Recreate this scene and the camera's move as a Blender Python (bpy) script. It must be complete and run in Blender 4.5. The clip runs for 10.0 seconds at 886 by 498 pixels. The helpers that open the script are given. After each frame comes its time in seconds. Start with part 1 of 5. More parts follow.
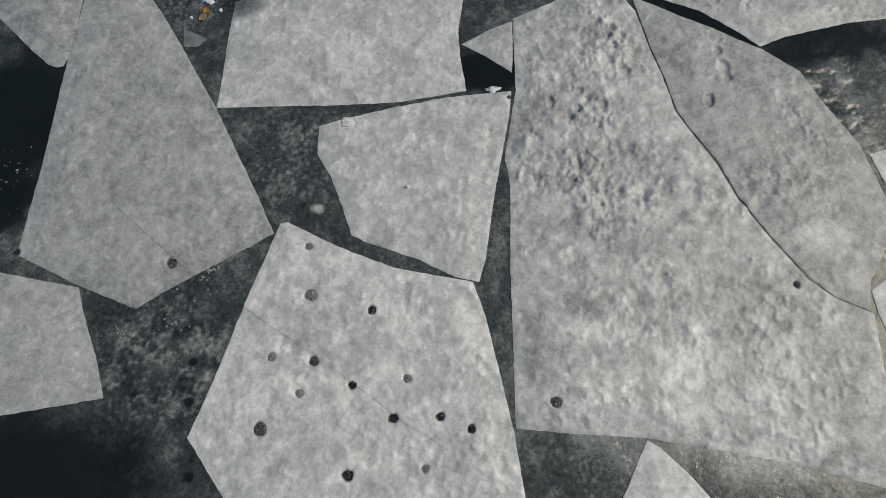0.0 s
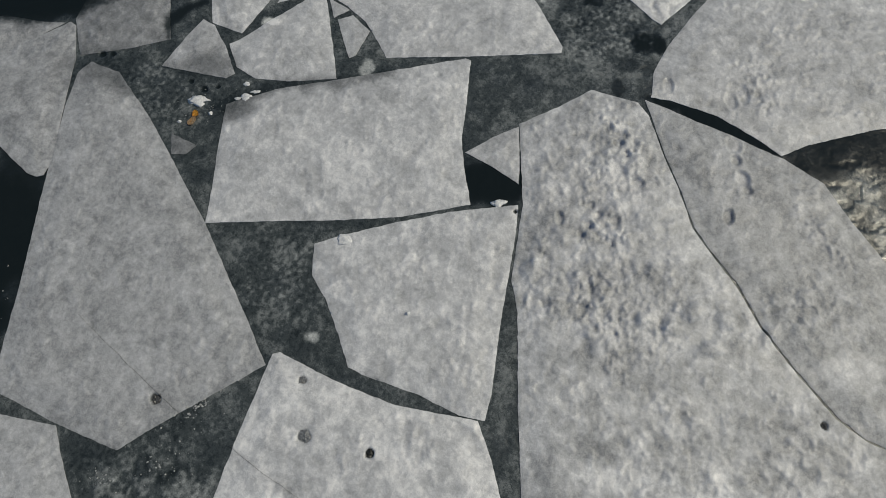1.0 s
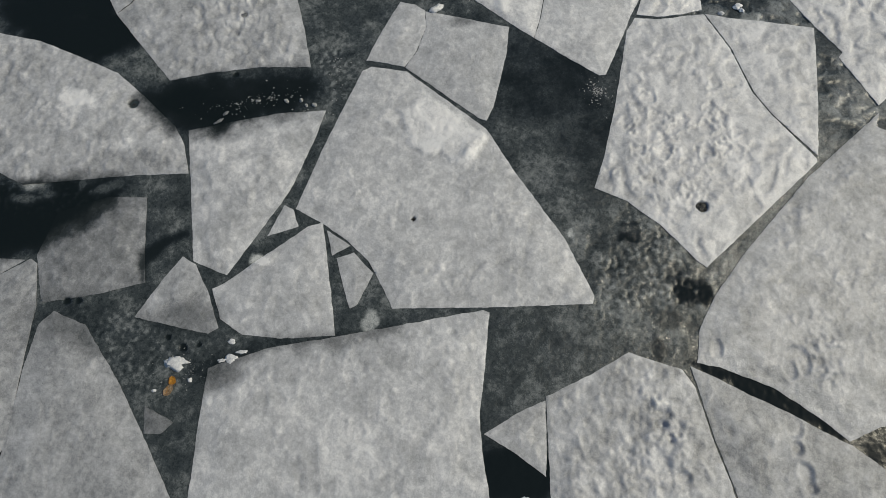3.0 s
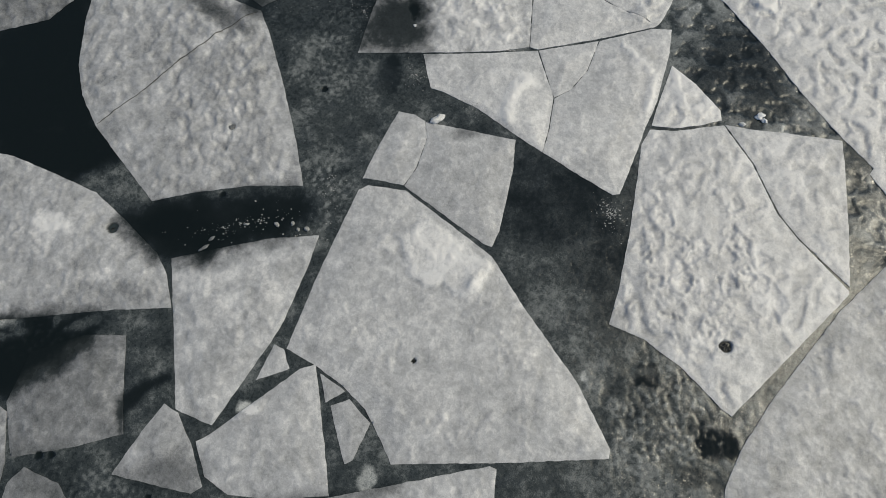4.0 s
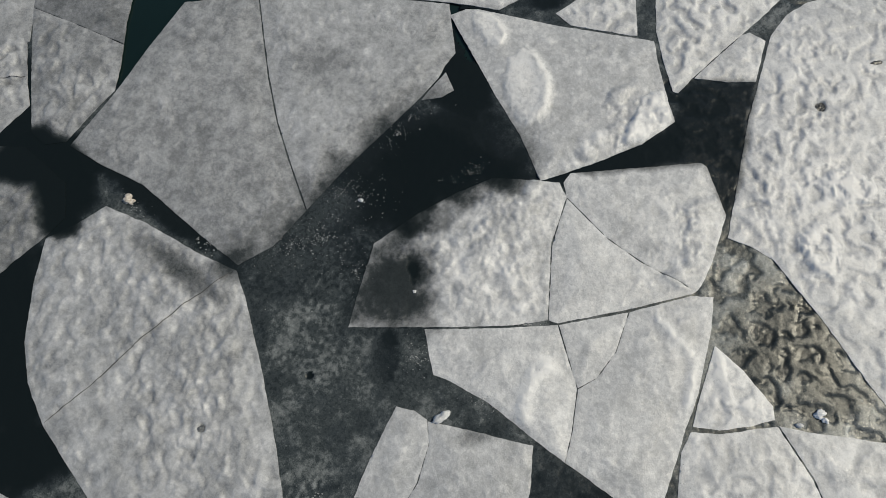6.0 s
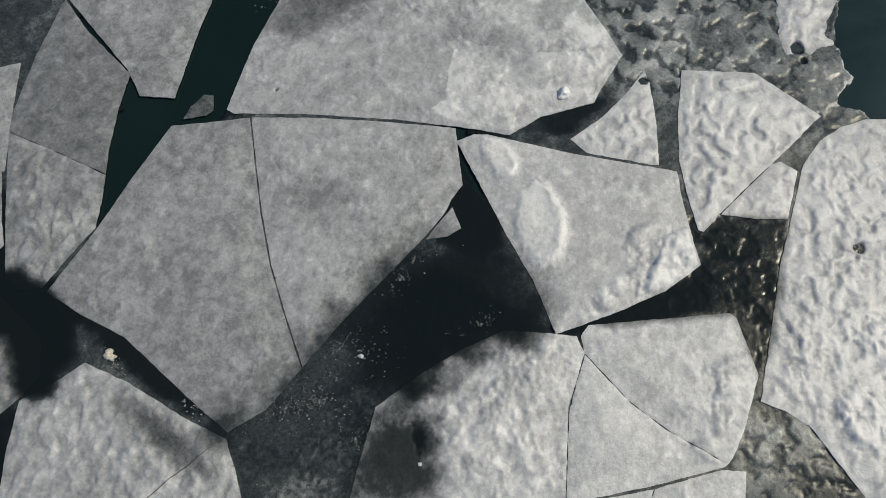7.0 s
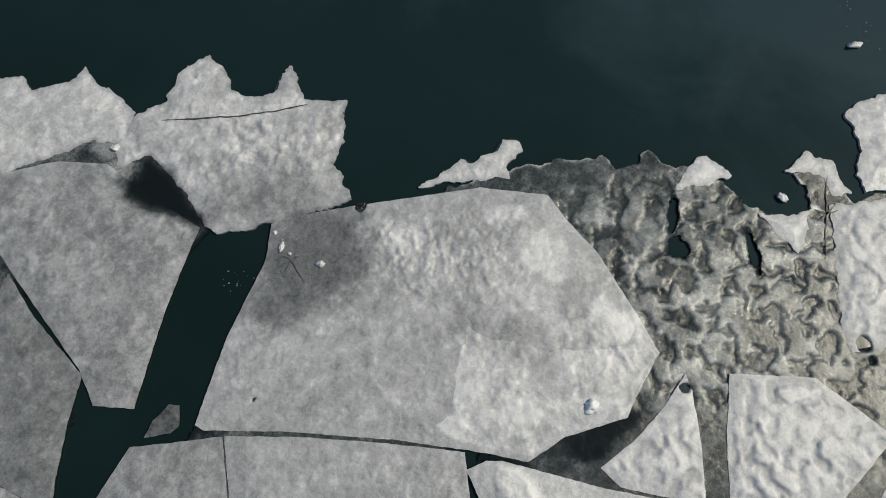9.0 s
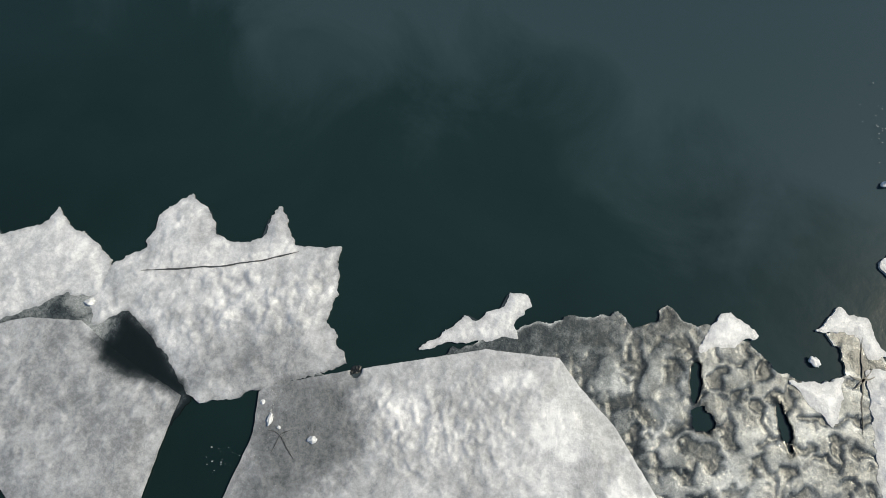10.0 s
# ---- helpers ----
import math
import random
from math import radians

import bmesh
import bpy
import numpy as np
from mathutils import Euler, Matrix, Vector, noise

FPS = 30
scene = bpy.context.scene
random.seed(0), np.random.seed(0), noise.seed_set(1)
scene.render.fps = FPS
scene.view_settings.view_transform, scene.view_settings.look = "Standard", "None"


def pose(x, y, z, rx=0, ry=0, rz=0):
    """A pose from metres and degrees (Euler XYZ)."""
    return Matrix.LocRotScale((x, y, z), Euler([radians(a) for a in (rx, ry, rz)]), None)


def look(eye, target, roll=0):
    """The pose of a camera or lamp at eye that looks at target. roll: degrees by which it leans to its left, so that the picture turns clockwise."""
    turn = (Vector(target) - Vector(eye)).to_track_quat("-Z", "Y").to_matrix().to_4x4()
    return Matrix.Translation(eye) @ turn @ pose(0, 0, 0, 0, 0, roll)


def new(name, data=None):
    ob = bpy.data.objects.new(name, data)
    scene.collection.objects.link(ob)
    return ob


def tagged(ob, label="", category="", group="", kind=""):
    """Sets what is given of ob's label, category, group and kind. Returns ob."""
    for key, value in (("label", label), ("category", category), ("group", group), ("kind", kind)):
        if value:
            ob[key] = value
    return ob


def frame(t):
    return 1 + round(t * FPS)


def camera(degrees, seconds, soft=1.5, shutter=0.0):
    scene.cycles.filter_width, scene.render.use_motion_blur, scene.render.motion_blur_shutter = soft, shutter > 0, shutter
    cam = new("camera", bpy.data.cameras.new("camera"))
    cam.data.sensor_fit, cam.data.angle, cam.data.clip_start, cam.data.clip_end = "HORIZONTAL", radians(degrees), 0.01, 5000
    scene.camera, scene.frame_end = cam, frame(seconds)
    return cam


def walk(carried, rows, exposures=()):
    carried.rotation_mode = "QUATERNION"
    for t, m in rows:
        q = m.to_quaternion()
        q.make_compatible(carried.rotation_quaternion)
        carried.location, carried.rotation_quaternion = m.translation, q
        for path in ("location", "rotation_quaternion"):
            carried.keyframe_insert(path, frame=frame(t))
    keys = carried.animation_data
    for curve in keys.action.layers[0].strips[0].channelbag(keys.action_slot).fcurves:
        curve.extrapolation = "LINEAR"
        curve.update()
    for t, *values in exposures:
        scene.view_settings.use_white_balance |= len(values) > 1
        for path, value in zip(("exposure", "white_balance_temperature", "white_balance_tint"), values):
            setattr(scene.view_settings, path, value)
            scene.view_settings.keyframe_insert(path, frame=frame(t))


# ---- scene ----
# ---------------------------------------------------------------- camera
cam = camera(73.4, 10.0, soft=0.8)
PATH = [
    (0, (3.738, -4.857, 8.424), (3.711, -4.289, 6.506), -2.9),
    (0.5, (3.707, -3.973, 8.396), (3.682, -3.39, 6.483), -2.5),
    (1, (3.695, -2.959, 8.41), (3.669, -2.381, 6.495), -2.7),
    (1.5, (3.656, -1.922, 8.416), (3.631, -1.35, 6.499), -2.6),
    (2, (3.6, -0.892, 8.405), (3.575, -0.318, 6.49), -2.6),
    (2.5, (3.544, 0.191, 8.398), (3.519, 0.76, 6.481), -2.6),
    (3, (3.483, 1.248, 8.372), (3.459, 1.818, 6.455), -2.5),
    (4.5, (3.453, 4.405, 8.28), (3.427, 4.982, 6.365), -2.9),
    (5, (3.463, 5.558, 8.276), (3.435, 6.123, 6.358), -3.1),
    (5.5, (3.453, 6.675, 8.258), (3.425, 7.246, 6.341), -3.2),
    (7, (3.367, 10.09, 8.195), (3.334, 10.664, 6.279), -4.0),
    (7.5, (3.324, 11.261, 8.181), (3.292, 11.835, 6.266), -4.0),
    (8, (3.282, 12.467, 8.178), (3.253, 13.036, 6.261), -3.8),
    (8.5, (3.326, 13.637, 8.172), (3.294, 14.207, 6.255), -4.3),
    (9, (3.313, 14.802, 8.151), (3.286, 15.372, 6.234), -3.8),
    (9.5, (3.297, 15.919, 8.127), (3.275, 16.5, 6.214), -3.3),
    (10, (3.304, 17.117, 8.126), (3.281, 17.7, 6.213), -3.5),
]
walk(cam, [(t, look(eye, target, roll)) for t, eye, target, roll in PATH],
     [(0, -0.68, 5900, 7), (1.0, -0.72, 5900, 7), (2.5, -0.71, 5900, 7), (4.5, -0.64, 5900, 7), (7.5, -0.56, 5900, 7), (9.0, -0.54, 5900, 7), (9.5, -0.32, 5900, 7), (10, 0.0, 5900, 7)])

# ---------------------------------------------------------------- light
SUN_HEIGHT, SUN_TURN = 46.0, 82.0          # degrees above the ice; clockwise from +y
world = bpy.data.worlds.new("winter_sky")
world.use_nodes = True
scene.world = world
sky = world.node_tree.nodes.new("ShaderNodeTexSky")
sky.sky_type, sky.sun_disc = "NISHITA", False
sky.sun_elevation, sky.sun_rotation = radians(SUN_HEIGHT), radians(SUN_TURN)
world.node_tree.nodes["Background"].inputs["Strength"].default_value = 0.09
world.node_tree.links.new(sky.outputs["Color"], world.node_tree.nodes["Background"].inputs["Color"])

sun = new("sun", bpy.data.lights.new("sun", "SUN"))
sun.data.energy, sun.data.angle, sun.data.color = 4.0, radians(0.53), (1.0, 0.85, 0.60)
from_sun = Vector((math.cos(radians(SUN_HEIGHT)) * math.sin(radians(SUN_TURN)),
                   math.cos(radians(SUN_HEIGHT)) * math.cos(radians(SUN_TURN)), math.sin(radians(SUN_HEIGHT))))
sun.matrix_world = look(from_sun * 60, (0, 0, 0))


# ---------------------------------------------------------------- materials
def material(name):
    mat = bpy.data.materials.new(name)
    mat.use_nodes = True
    nodes = mat.node_tree.nodes
    return mat, nodes, mat.node_tree.links, nodes["Principled BSDF"]


def noise_node(nodes, links, coords, scale, detail=4.0, rough=0.6, warp=0.0, stretch=None):
    n = nodes.new("ShaderNodeTexNoise")
    n.inputs["Scale"].default_value, n.inputs["Detail"].default_value = scale, detail
    n.inputs["Roughness"].default_value, n.inputs["Distortion"].default_value = rough, warp
    if stretch:
        m = nodes.new("ShaderNodeMapping")
        m.inputs["Scale"].default_value = stretch
        links.new(coords, m.inputs["Vector"])
        coords = m.outputs["Vector"]
    links.new(coords, n.inputs["Vector"])
    return n.outputs["Fac"]


def maths(nodes, links, kind, a, b, c=None):
    n = nodes.new("ShaderNodeMath")
    n.operation = kind
    for i, v in enumerate((a, b, c)):
        if v is None:
            continue
        if isinstance(v, (int, float)):
            n.inputs[i].default_value = v
        else:
            links.new(v, n.inputs[i])
    return n.outputs[0]


def ramp(nodes, links, fac, stops):
    n = nodes.new("ShaderNodeValToRGB")
    while len(n.color_ramp.elements) < len(stops):
        n.color_ramp.elements.new(0.5)
    for e, (p, c) in zip(n.color_ramp.elements, stops):
        e.position, e.color = p, (*c, 1)
    links.new(fac, n.inputs["Fac"])
    return n.outputs["Color"]


def ice_material(name, blotch, grain, speck, rough, relief_depth, sparkle, gloss, dots, coat, crystals, stops):
    """Ice whose cover of snow or frost is the mesh's own 'cover' attribute, broken up at three scales, with a coat of glinting crystals."""
    mat, nodes, links, bsdf = material(name)
    askew = nodes.new("ShaderNodeMapping")
    askew.inputs["Rotation"].default_value = (0.5, 0.35, 0.8)
    links.new(nodes.new("ShaderNodeTexCoord").outputs["Object"], askew.inputs["Vector"])
    coords = askew.outputs["Vector"]
    cover = nodes.new("ShaderNodeAttribute")
    cover.attribute_name = "cover"
    big = noise_node(nodes, links, coords, 3.4, 5, 0.62, 0.8)
    mid = noise_node(nodes, links, coords, 20.0, 5, 0.72, 0.3)
    fine = noise_node(nodes, links, coords, 62.0, 4, 0.8)
    v = maths(nodes, links, "MULTIPLY", big, blotch)
    crisp = nodes.new("ShaderNodeMapRange")
    crisp.inputs["From Min"].default_value, crisp.inputs["From Max"].default_value = 0.40, 0.60
    links.new(mid, crisp.inputs["Value"])
    v = maths(nodes, links, "MULTIPLY_ADD", crisp.outputs["Result"], grain, v)
    v = maths(nodes, links, "MULTIPLY_ADD", fine, speck, v)
    v = maths(nodes, links, "SUBTRACT", v, 0.5 * (blotch + grain + speck))
    flecks = nodes.new("ShaderNodeMapRange")
    flecks.inputs["From Min"].default_value, flecks.inputs["From Max"].default_value = 0.59, 0.67
    flecks.inputs["To Max"].default_value = dots
    links.new(noise_node(nodes, links, coords, 55.0, 3, 0.7), flecks.inputs["Value"])
    v = maths(nodes, links, "ADD", v, flecks.outputs["Result"])
    snowy = nodes.new("ShaderNodeClamp")
    links.new(maths(nodes, links, "MULTIPLY", cover.outputs["Fac"], 2.6), snowy.inputs["Value"])
    v = maths(nodes, links, "MULTIPLY_ADD", v, snowy.outputs["Result"], cover.outputs["Fac"])
    links.new(ramp(nodes, links, v, stops), bsdf.inputs["Base Color"])
    links.new(maths(nodes, links, "MULTIPLY_ADD", maths(nodes, links, "MULTIPLY_ADD", mid, 0.25, rough - 0.26), snowy.outputs["Result"], 0.14), bsdf.inputs["Roughness"])
    bsdf.inputs["IOR"].default_value = 1.42
    shine = nodes.new("ShaderNodeClamp")
    links.new(maths(nodes, links, "MULTIPLY", v, 1.3), shine.inputs["Value"])
    shine.inputs["Min"].default_value, shine.inputs["Max"].default_value = 0.15, gloss
    links.new(shine.outputs["Result"], bsdf.inputs["Specular IOR Level"])
    b2 = nodes.new("ShaderNodeBump")
    b2.inputs["Strength"].default_value, b2.inputs["Distance"].default_value = 1.0, relief_depth
    links.new(maths(nodes, links, "MULTIPLY", maths(nodes, links, "MULTIPLY_ADD", fine, 0.35, mid), snowy.outputs["Result"]), b2.inputs["Height"])
    links.new(b2.outputs["Normal"], bsdf.inputs["Normal"])
    facets = nodes.new("ShaderNodeTexVoronoi")
    facets.inputs["Scale"].default_value = 145.0
    links.new(coords, facets.inputs["Vector"])
    tilt = nodes.new("ShaderNodeVectorMath")
    tilt.operation = "MULTIPLY_ADD"
    links.new(facets.outputs["Color"], tilt.inputs[0])
    tilt.inputs[1].default_value, tilt.inputs[2].default_value = (0.45, 0.45, 0.0), (-0.225, -0.225, 0.0)
    lean = nodes.new("ShaderNodeVectorMath")
    links.new(tilt.outputs[0], lean.inputs[0])
    links.new(nodes.new("ShaderNodeNewGeometry").outputs["Normal"], lean.inputs[1])
    unit = nodes.new("ShaderNodeVectorMath")
    unit.operation = "NORMALIZE"
    links.new(lean.outputs[0], unit.inputs[0])
    links.new(unit.outputs[0], bsdf.inputs["Coat Normal"])
    bsdf.inputs["Coat Roughness"].default_value, bsdf.inputs["Coat IOR"].default_value = 0.20, coat
    bsdf.inputs["Coat Tint"].default_value = (1.0, 0.98, 0.95, 1)
    clusters = nodes.new("ShaderNodeMapRange")
    clusters.inputs["From Min"].default_value, clusters.inputs["From Max"].default_value = 0.46, 0.64
    clusters.inputs["To Min"].default_value = 0.06
    links.new(noise_node(nodes, links, coords, 2.6, 4, 0.7, 0.5), clusters.inputs["Value"])
    patchy = maths(nodes, links, "MULTIPLY", maths(nodes, links, "MULTIPLY_ADD", v, *crystals), clusters.outputs["Result"])
    clamp = nodes.new("ShaderNodeClamp")
    links.new(patchy, clamp.inputs["Value"])
    links.new(maths(nodes, links, "MULTIPLY", clamp.outputs["Result"], sparkle), bsdf.inputs["Coat Weight"])
    return mat


FLOE = ice_material("snowy_ice", 0.07, 0.095, 0.28, 0.50, 0.008, 0.23, 1.0, -0.08, 1.5, (3.2, -1.15),
                    [(0.0, (0.009, 0.0135, 0.015)), (0.25, (0.045, 0.052, 0.054)), (0.55, (0.25, 0.257, 0.266)),
                     (0.80, (0.522, 0.53, 0.545)), (1.0, (0.84, 0.84, 0.84))])
YOUNG = ice_material("young_ice", 0.10, 0.10, 0.50, 0.28, 0.004, 0.36, 0.40, 0.14, 1.9, (1.8, -0.20),
                     [(0.0, (0.009, 0.0135, 0.015)), (0.22, (0.015, 0.020, 0.022)), (0.5, (0.056, 0.066, 0.068)),
                      (0.8, (0.265, 0.282, 0.280)), (1.0, (0.60, 0.615, 0.605))])


def water_material():
    mat, nodes, links, bsdf = material("lake_water")
    coords = nodes.new("ShaderNodeTexCoord").outputs["Object"]
    cloud = noise_node(nodes, links, coords, 0.35, 5, 0.6, 0.8)
    cloud = maths(nodes, links, "MULTIPLY_ADD", cloud, 0.50, 0.10)
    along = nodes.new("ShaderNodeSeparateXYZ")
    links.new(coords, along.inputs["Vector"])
    # sky glare painted into the base colour: paler and bluer towards +x
    sheen_right = nodes.new("ShaderNodeMapRange")
    sheen_right.inputs["From Min"].default_value, sheen_right.inputs["From Max"].default_value = -6.0, 14.0
    sheen_right.inputs["To Min"].default_value, sheen_right.inputs["To Max"].default_value = 0.02, 0.66
    links.new(along.outputs["X"], sheen_right.inputs["Value"])
    cloud = maths(nodes, links, "ADD", cloud, sheen_right.outputs["Result"])
    # more of the sky's sheen put into the colour, growing towards +y
    sheen_far = nodes.new("ShaderNodeMapRange")
    sheen_far.inputs["From Min"].default_value, sheen_far.inputs["From Max"].default_value = 18.5, 28.0
    sheen_far.inputs["To Max"].default_value = 0.60
    links.new(along.outputs["Y"], sheen_far.inputs["Value"])
    cloud = maths(nodes, links, "ADD", cloud, sheen_far.outputs["Result"])
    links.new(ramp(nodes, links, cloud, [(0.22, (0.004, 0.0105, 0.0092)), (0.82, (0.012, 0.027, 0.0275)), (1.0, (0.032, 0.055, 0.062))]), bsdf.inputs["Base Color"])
    bsdf.inputs["IOR"].default_value, bsdf.inputs["Roughness"].default_value = 1.333, 0.11
    ripple = noise_node(nodes, links, coords, 3.0, 4, 0.55, 0.2)
    b = nodes.new("ShaderNodeBump")
    b.inputs["Strength"].default_value, b.inputs["Distance"].default_value = 0.35, 0.01
    links.new(ripple, b.inputs["Height"])
    links.new(b.outputs["Normal"], bsdf.inputs["Normal"])
    return mat


WATER = water_material()


def plain_material(name, dark, light, size, rough, bump=0.003):
    mat, nodes, links, bsdf = material(name)
    coords = nodes.new("ShaderNodeTexCoord").outputs["Object"]
    n = noise_node(nodes, links, coords, size, 4, 0.65, 0.2)
    links.new(ramp(nodes, links, n, [(0.3, dark), (0.7, light)]), bsdf.inputs["Base Color"])
    bsdf.inputs["Roughness"].default_value = rough
    b = nodes.new("ShaderNodeBump")
    b.inputs["Strength"].default_value, b.inputs["Distance"].default_value = 0.8, bump
    links.new(n, b.inputs["Height"])
    links.new(b.outputs["Normal"], bsdf.inputs["Normal"])
    return mat


SLAB = plain_material("clear_ice", (0.02, 0.028, 0.03), (0.06, 0.075, 0.08), 6, 0.2)
PLUG_PALE = plain_material("frosted_plug", (0.08, 0.085, 0.09), (0.26, 0.27, 0.28), 45, 0.4)
PLUG_GREY = plain_material("slushy_plug", (0.012, 0.014, 0.015), (0.12, 0.12, 0.12), 40, 0.35)
PLUG_DARK = plain_material("dark_plug", (0.003, 0.004, 0.004), (0.025, 0.028, 0.028), 40, 0.45)
CHUNK = plain_material("ice_chunk", (0.84, 0.85, 0.87), (0.96, 0.96, 0.95), 30, 0.3, 0.006)
CLUMP = plain_material("snow_clump", (0.52, 0.53, 0.55), (0.84, 0.84, 0.83), 30, 0.4, 0.006)
GRAIN = plain_material("frost_grain", (0.14, 0.145, 0.145), (0.62, 0.62, 0.60), 60, 0.3)
LEAF = plain_material("dead_leaf", (0.42, 0.17, 0.02), (0.92, 0.52, 0.07), 60, 0.6)
PALE_LEAF = plain_material("pale_leaf", (0.20, 0.09, 0.03), (0.74, 0.60, 0.40), 60, 0.6)
LITTER = plain_material("litter", (0.34, 0.28, 0.22), (0.80, 0.76, 0.70), 50, 0.6)

# ---------------------------------------------------------------- fields over the plan
TABLE = np.random.default_rng(7).random((256, 256)) * 2 * np.pi
SLOPE_X, SLOPE_Y = np.cos(TABLE), np.sin(TABLE)


def value_noise(x, y, size, seed=0):
    """Smooth noise from 0 to 1, with features of that many metres."""
    c, s = math.cos(0.7 + seed), math.sin(0.7 + seed)
    u, v = (x * c - y * s) / size + 37.3 * seed + 500, (x * s + y * c) / size + 11.7 * seed + 500
    i, j = np.floor(u).astype(int), np.floor(v).astype(int)
    f, g = u - i, v - j
    a, b = f * f * f * (f * (6 * f - 15) + 10), g * g * g * (g * (6 * g - 15) + 10)

    def corner(di, dj):
        k, m = (i + di) & 255, (j + dj) & 255
        return SLOPE_X[k, m] * (f - di) + SLOPE_Y[k, m] * (g - dj)

    n = (corner(0, 0) * (1 - a) + corner(1, 0) * a) * (1 - b) + (corner(0, 1) * (1 - a) + corner(1, 1) * a) * b
    return np.clip(0.5 + 0.85 * n, 0, 1)


def rough_noise(x, y, size, octaves=4, seed=0):
    total, weight, sum_w = 0.0, 1.0, 0.0
    for k in range(octaves):
        total = total + weight * value_noise(x, y, size / 2 ** k, seed + 3 * k)
        sum_w += weight
        weight *= 0.55
    return total / sum_w


def smooth(lo, hi, v):
    s = np.clip((v - lo) / (hi - lo), 0, 1)
    return s * s * (3 - 2 * s)


def oval(x, y, cx, cy, rx, ry, turn):
    """Distance from the middle of an oval, 1 on its rim."""
    c, s = math.cos(radians(turn)), math.sin(radians(turn))
    dx, dy = x - cx, y - cy
    return np.hypot((dx * c + dy * s) / rx, (dy * c - dx * s) / ry)


NET, NET_STEP = 1024, 0.02
WAVES = np.hypot(*np.meshgrid(np.fft.fftfreq(NET, NET_STEP), np.fft.fftfreq(NET, NET_STEP), indexing="ij"))


def random_field(seed, weight):
    """An even random field over 20 m of the plan, spread of 1, from waves of the given weight."""
    waves = np.fft.fft2(np.random.default_rng(seed).standard_normal((NET, NET))) * weight
    f = np.fft.ifft2(waves).real
    return (f - f.mean()) / f.std()


def banded(length, spread):
    """Weights for waves of about one length: rounded, winding ridges."""
    return np.exp(-0.5 * (np.log(np.maximum(WAVES, 1e-6) * length) / spread) ** 2)


def broken_up(length, fall):
    """Weights for blotches of that size, with ever finer detail in them."""
    return (1 + (WAVES * length) ** 2) ** -fall


WORM = random_field(1, banded(0.30, 0.32))
PIT = random_field(2, banded(0.56, 0.32))
CLOD = random_field(3, banded(0.30, 0.55))
CRUMB = random_field(8, banded(0.13, 0.45))
LUMP = random_field(4, banded(0.42, 0.75))
BLOT = random_field(5, broken_up(0.50, 1.05))
HAZE = random_field(7, banded(0.9, 0.6))
MOTTLE = random_field(6, broken_up(0.16, 0.85))


def sample(field, x, y):
    u, v = x / NET_STEP, y / NET_STEP
    i, j = np.floor(u).astype(int), np.floor(v).astype(int)
    f, g = u - i, v - j
    a, b, c, d = i % NET, (i + 1) % NET, j % NET, (j + 1) % NET
    return (field[a, c] * (1 - f) + field[b, c] * f) * (1 - g) + (field[a, d] * (1 - f) + field[b, d] * f) * g


DRIFTS, SLUSH, LEADS, HONEYCOMB, RELIEF, BORES, SNOWFALL, TRODDEN, PITTED, FLECKED, FLOODS, RIDGES, PACKS = [], [], [], [], [], [], [], [], [], [], [], [], []


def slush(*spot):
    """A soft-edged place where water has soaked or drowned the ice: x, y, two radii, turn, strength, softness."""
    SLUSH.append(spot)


def lead(*spot):
    """A stretch of clear black ice or open water between the floes."""
    LEADS.append(spot)


def snowfall(*spot):
    """A place with a thicker cover of snow or frost."""
    SNOWFALL.append(spot)


def honeycomb(*spot):
    """A stretch of rotten, honeycombed young ice: x, y, two radii, strength."""
    HONEYCOMB.append(spot)


def relief(*spot):
    """A snow lump (height over 0) or a print (under 0): x, y, two radii, turn, height, softness."""
    (DRIFTS if spot[5] > 0.03 else RELIEF).append(spot)


def mound(*spot):
    """A lump in the snow of a floe itself."""
    RELIEF.append(spot)


def trodden(*spot):
    """A stretch of snow broken up into small clods and dents: x, y, two radii, turn, height, softness."""
    TRODDEN.append(spot)


def pitted(*spot):
    """A stretch of snow with round melted dents that have raised rims."""
    PITTED.append(spot)


def flecked(*spot):
    """A stretch of thin ice with small frosted flecks and dents: x, y, two radii, turn, strength, softness."""
    FLECKED.append(spot)


def ridge(width, height, line):
    """A soft bank of blown snow along a line."""
    RIDGES.append((width, height, line))


def pack(height, softness, corners):
    """A low slab of packed snow with a worn border."""
    PACKS.append((height, softness, corners))


def flood(strength, softness, corners):
    """Ice drowned in dark water: how deep, how soft the border of the wet is, and its plan."""
    FLOODS.append((strength, softness, corners))


def bore(x, y, radius, state):
    """A bored fishing hole."""
    BORES.append((x, y, radius, state))


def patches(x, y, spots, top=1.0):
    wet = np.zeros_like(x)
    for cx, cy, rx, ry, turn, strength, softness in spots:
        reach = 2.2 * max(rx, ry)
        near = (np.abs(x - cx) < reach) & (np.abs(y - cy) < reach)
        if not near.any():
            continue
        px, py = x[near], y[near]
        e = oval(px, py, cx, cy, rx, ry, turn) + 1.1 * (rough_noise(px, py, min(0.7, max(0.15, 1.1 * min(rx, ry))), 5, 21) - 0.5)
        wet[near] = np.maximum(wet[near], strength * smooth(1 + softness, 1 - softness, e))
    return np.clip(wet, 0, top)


CELL_X, CELL_Y = np.random.default_rng(11).random((256, 256)), np.random.default_rng(12).random((256, 256))


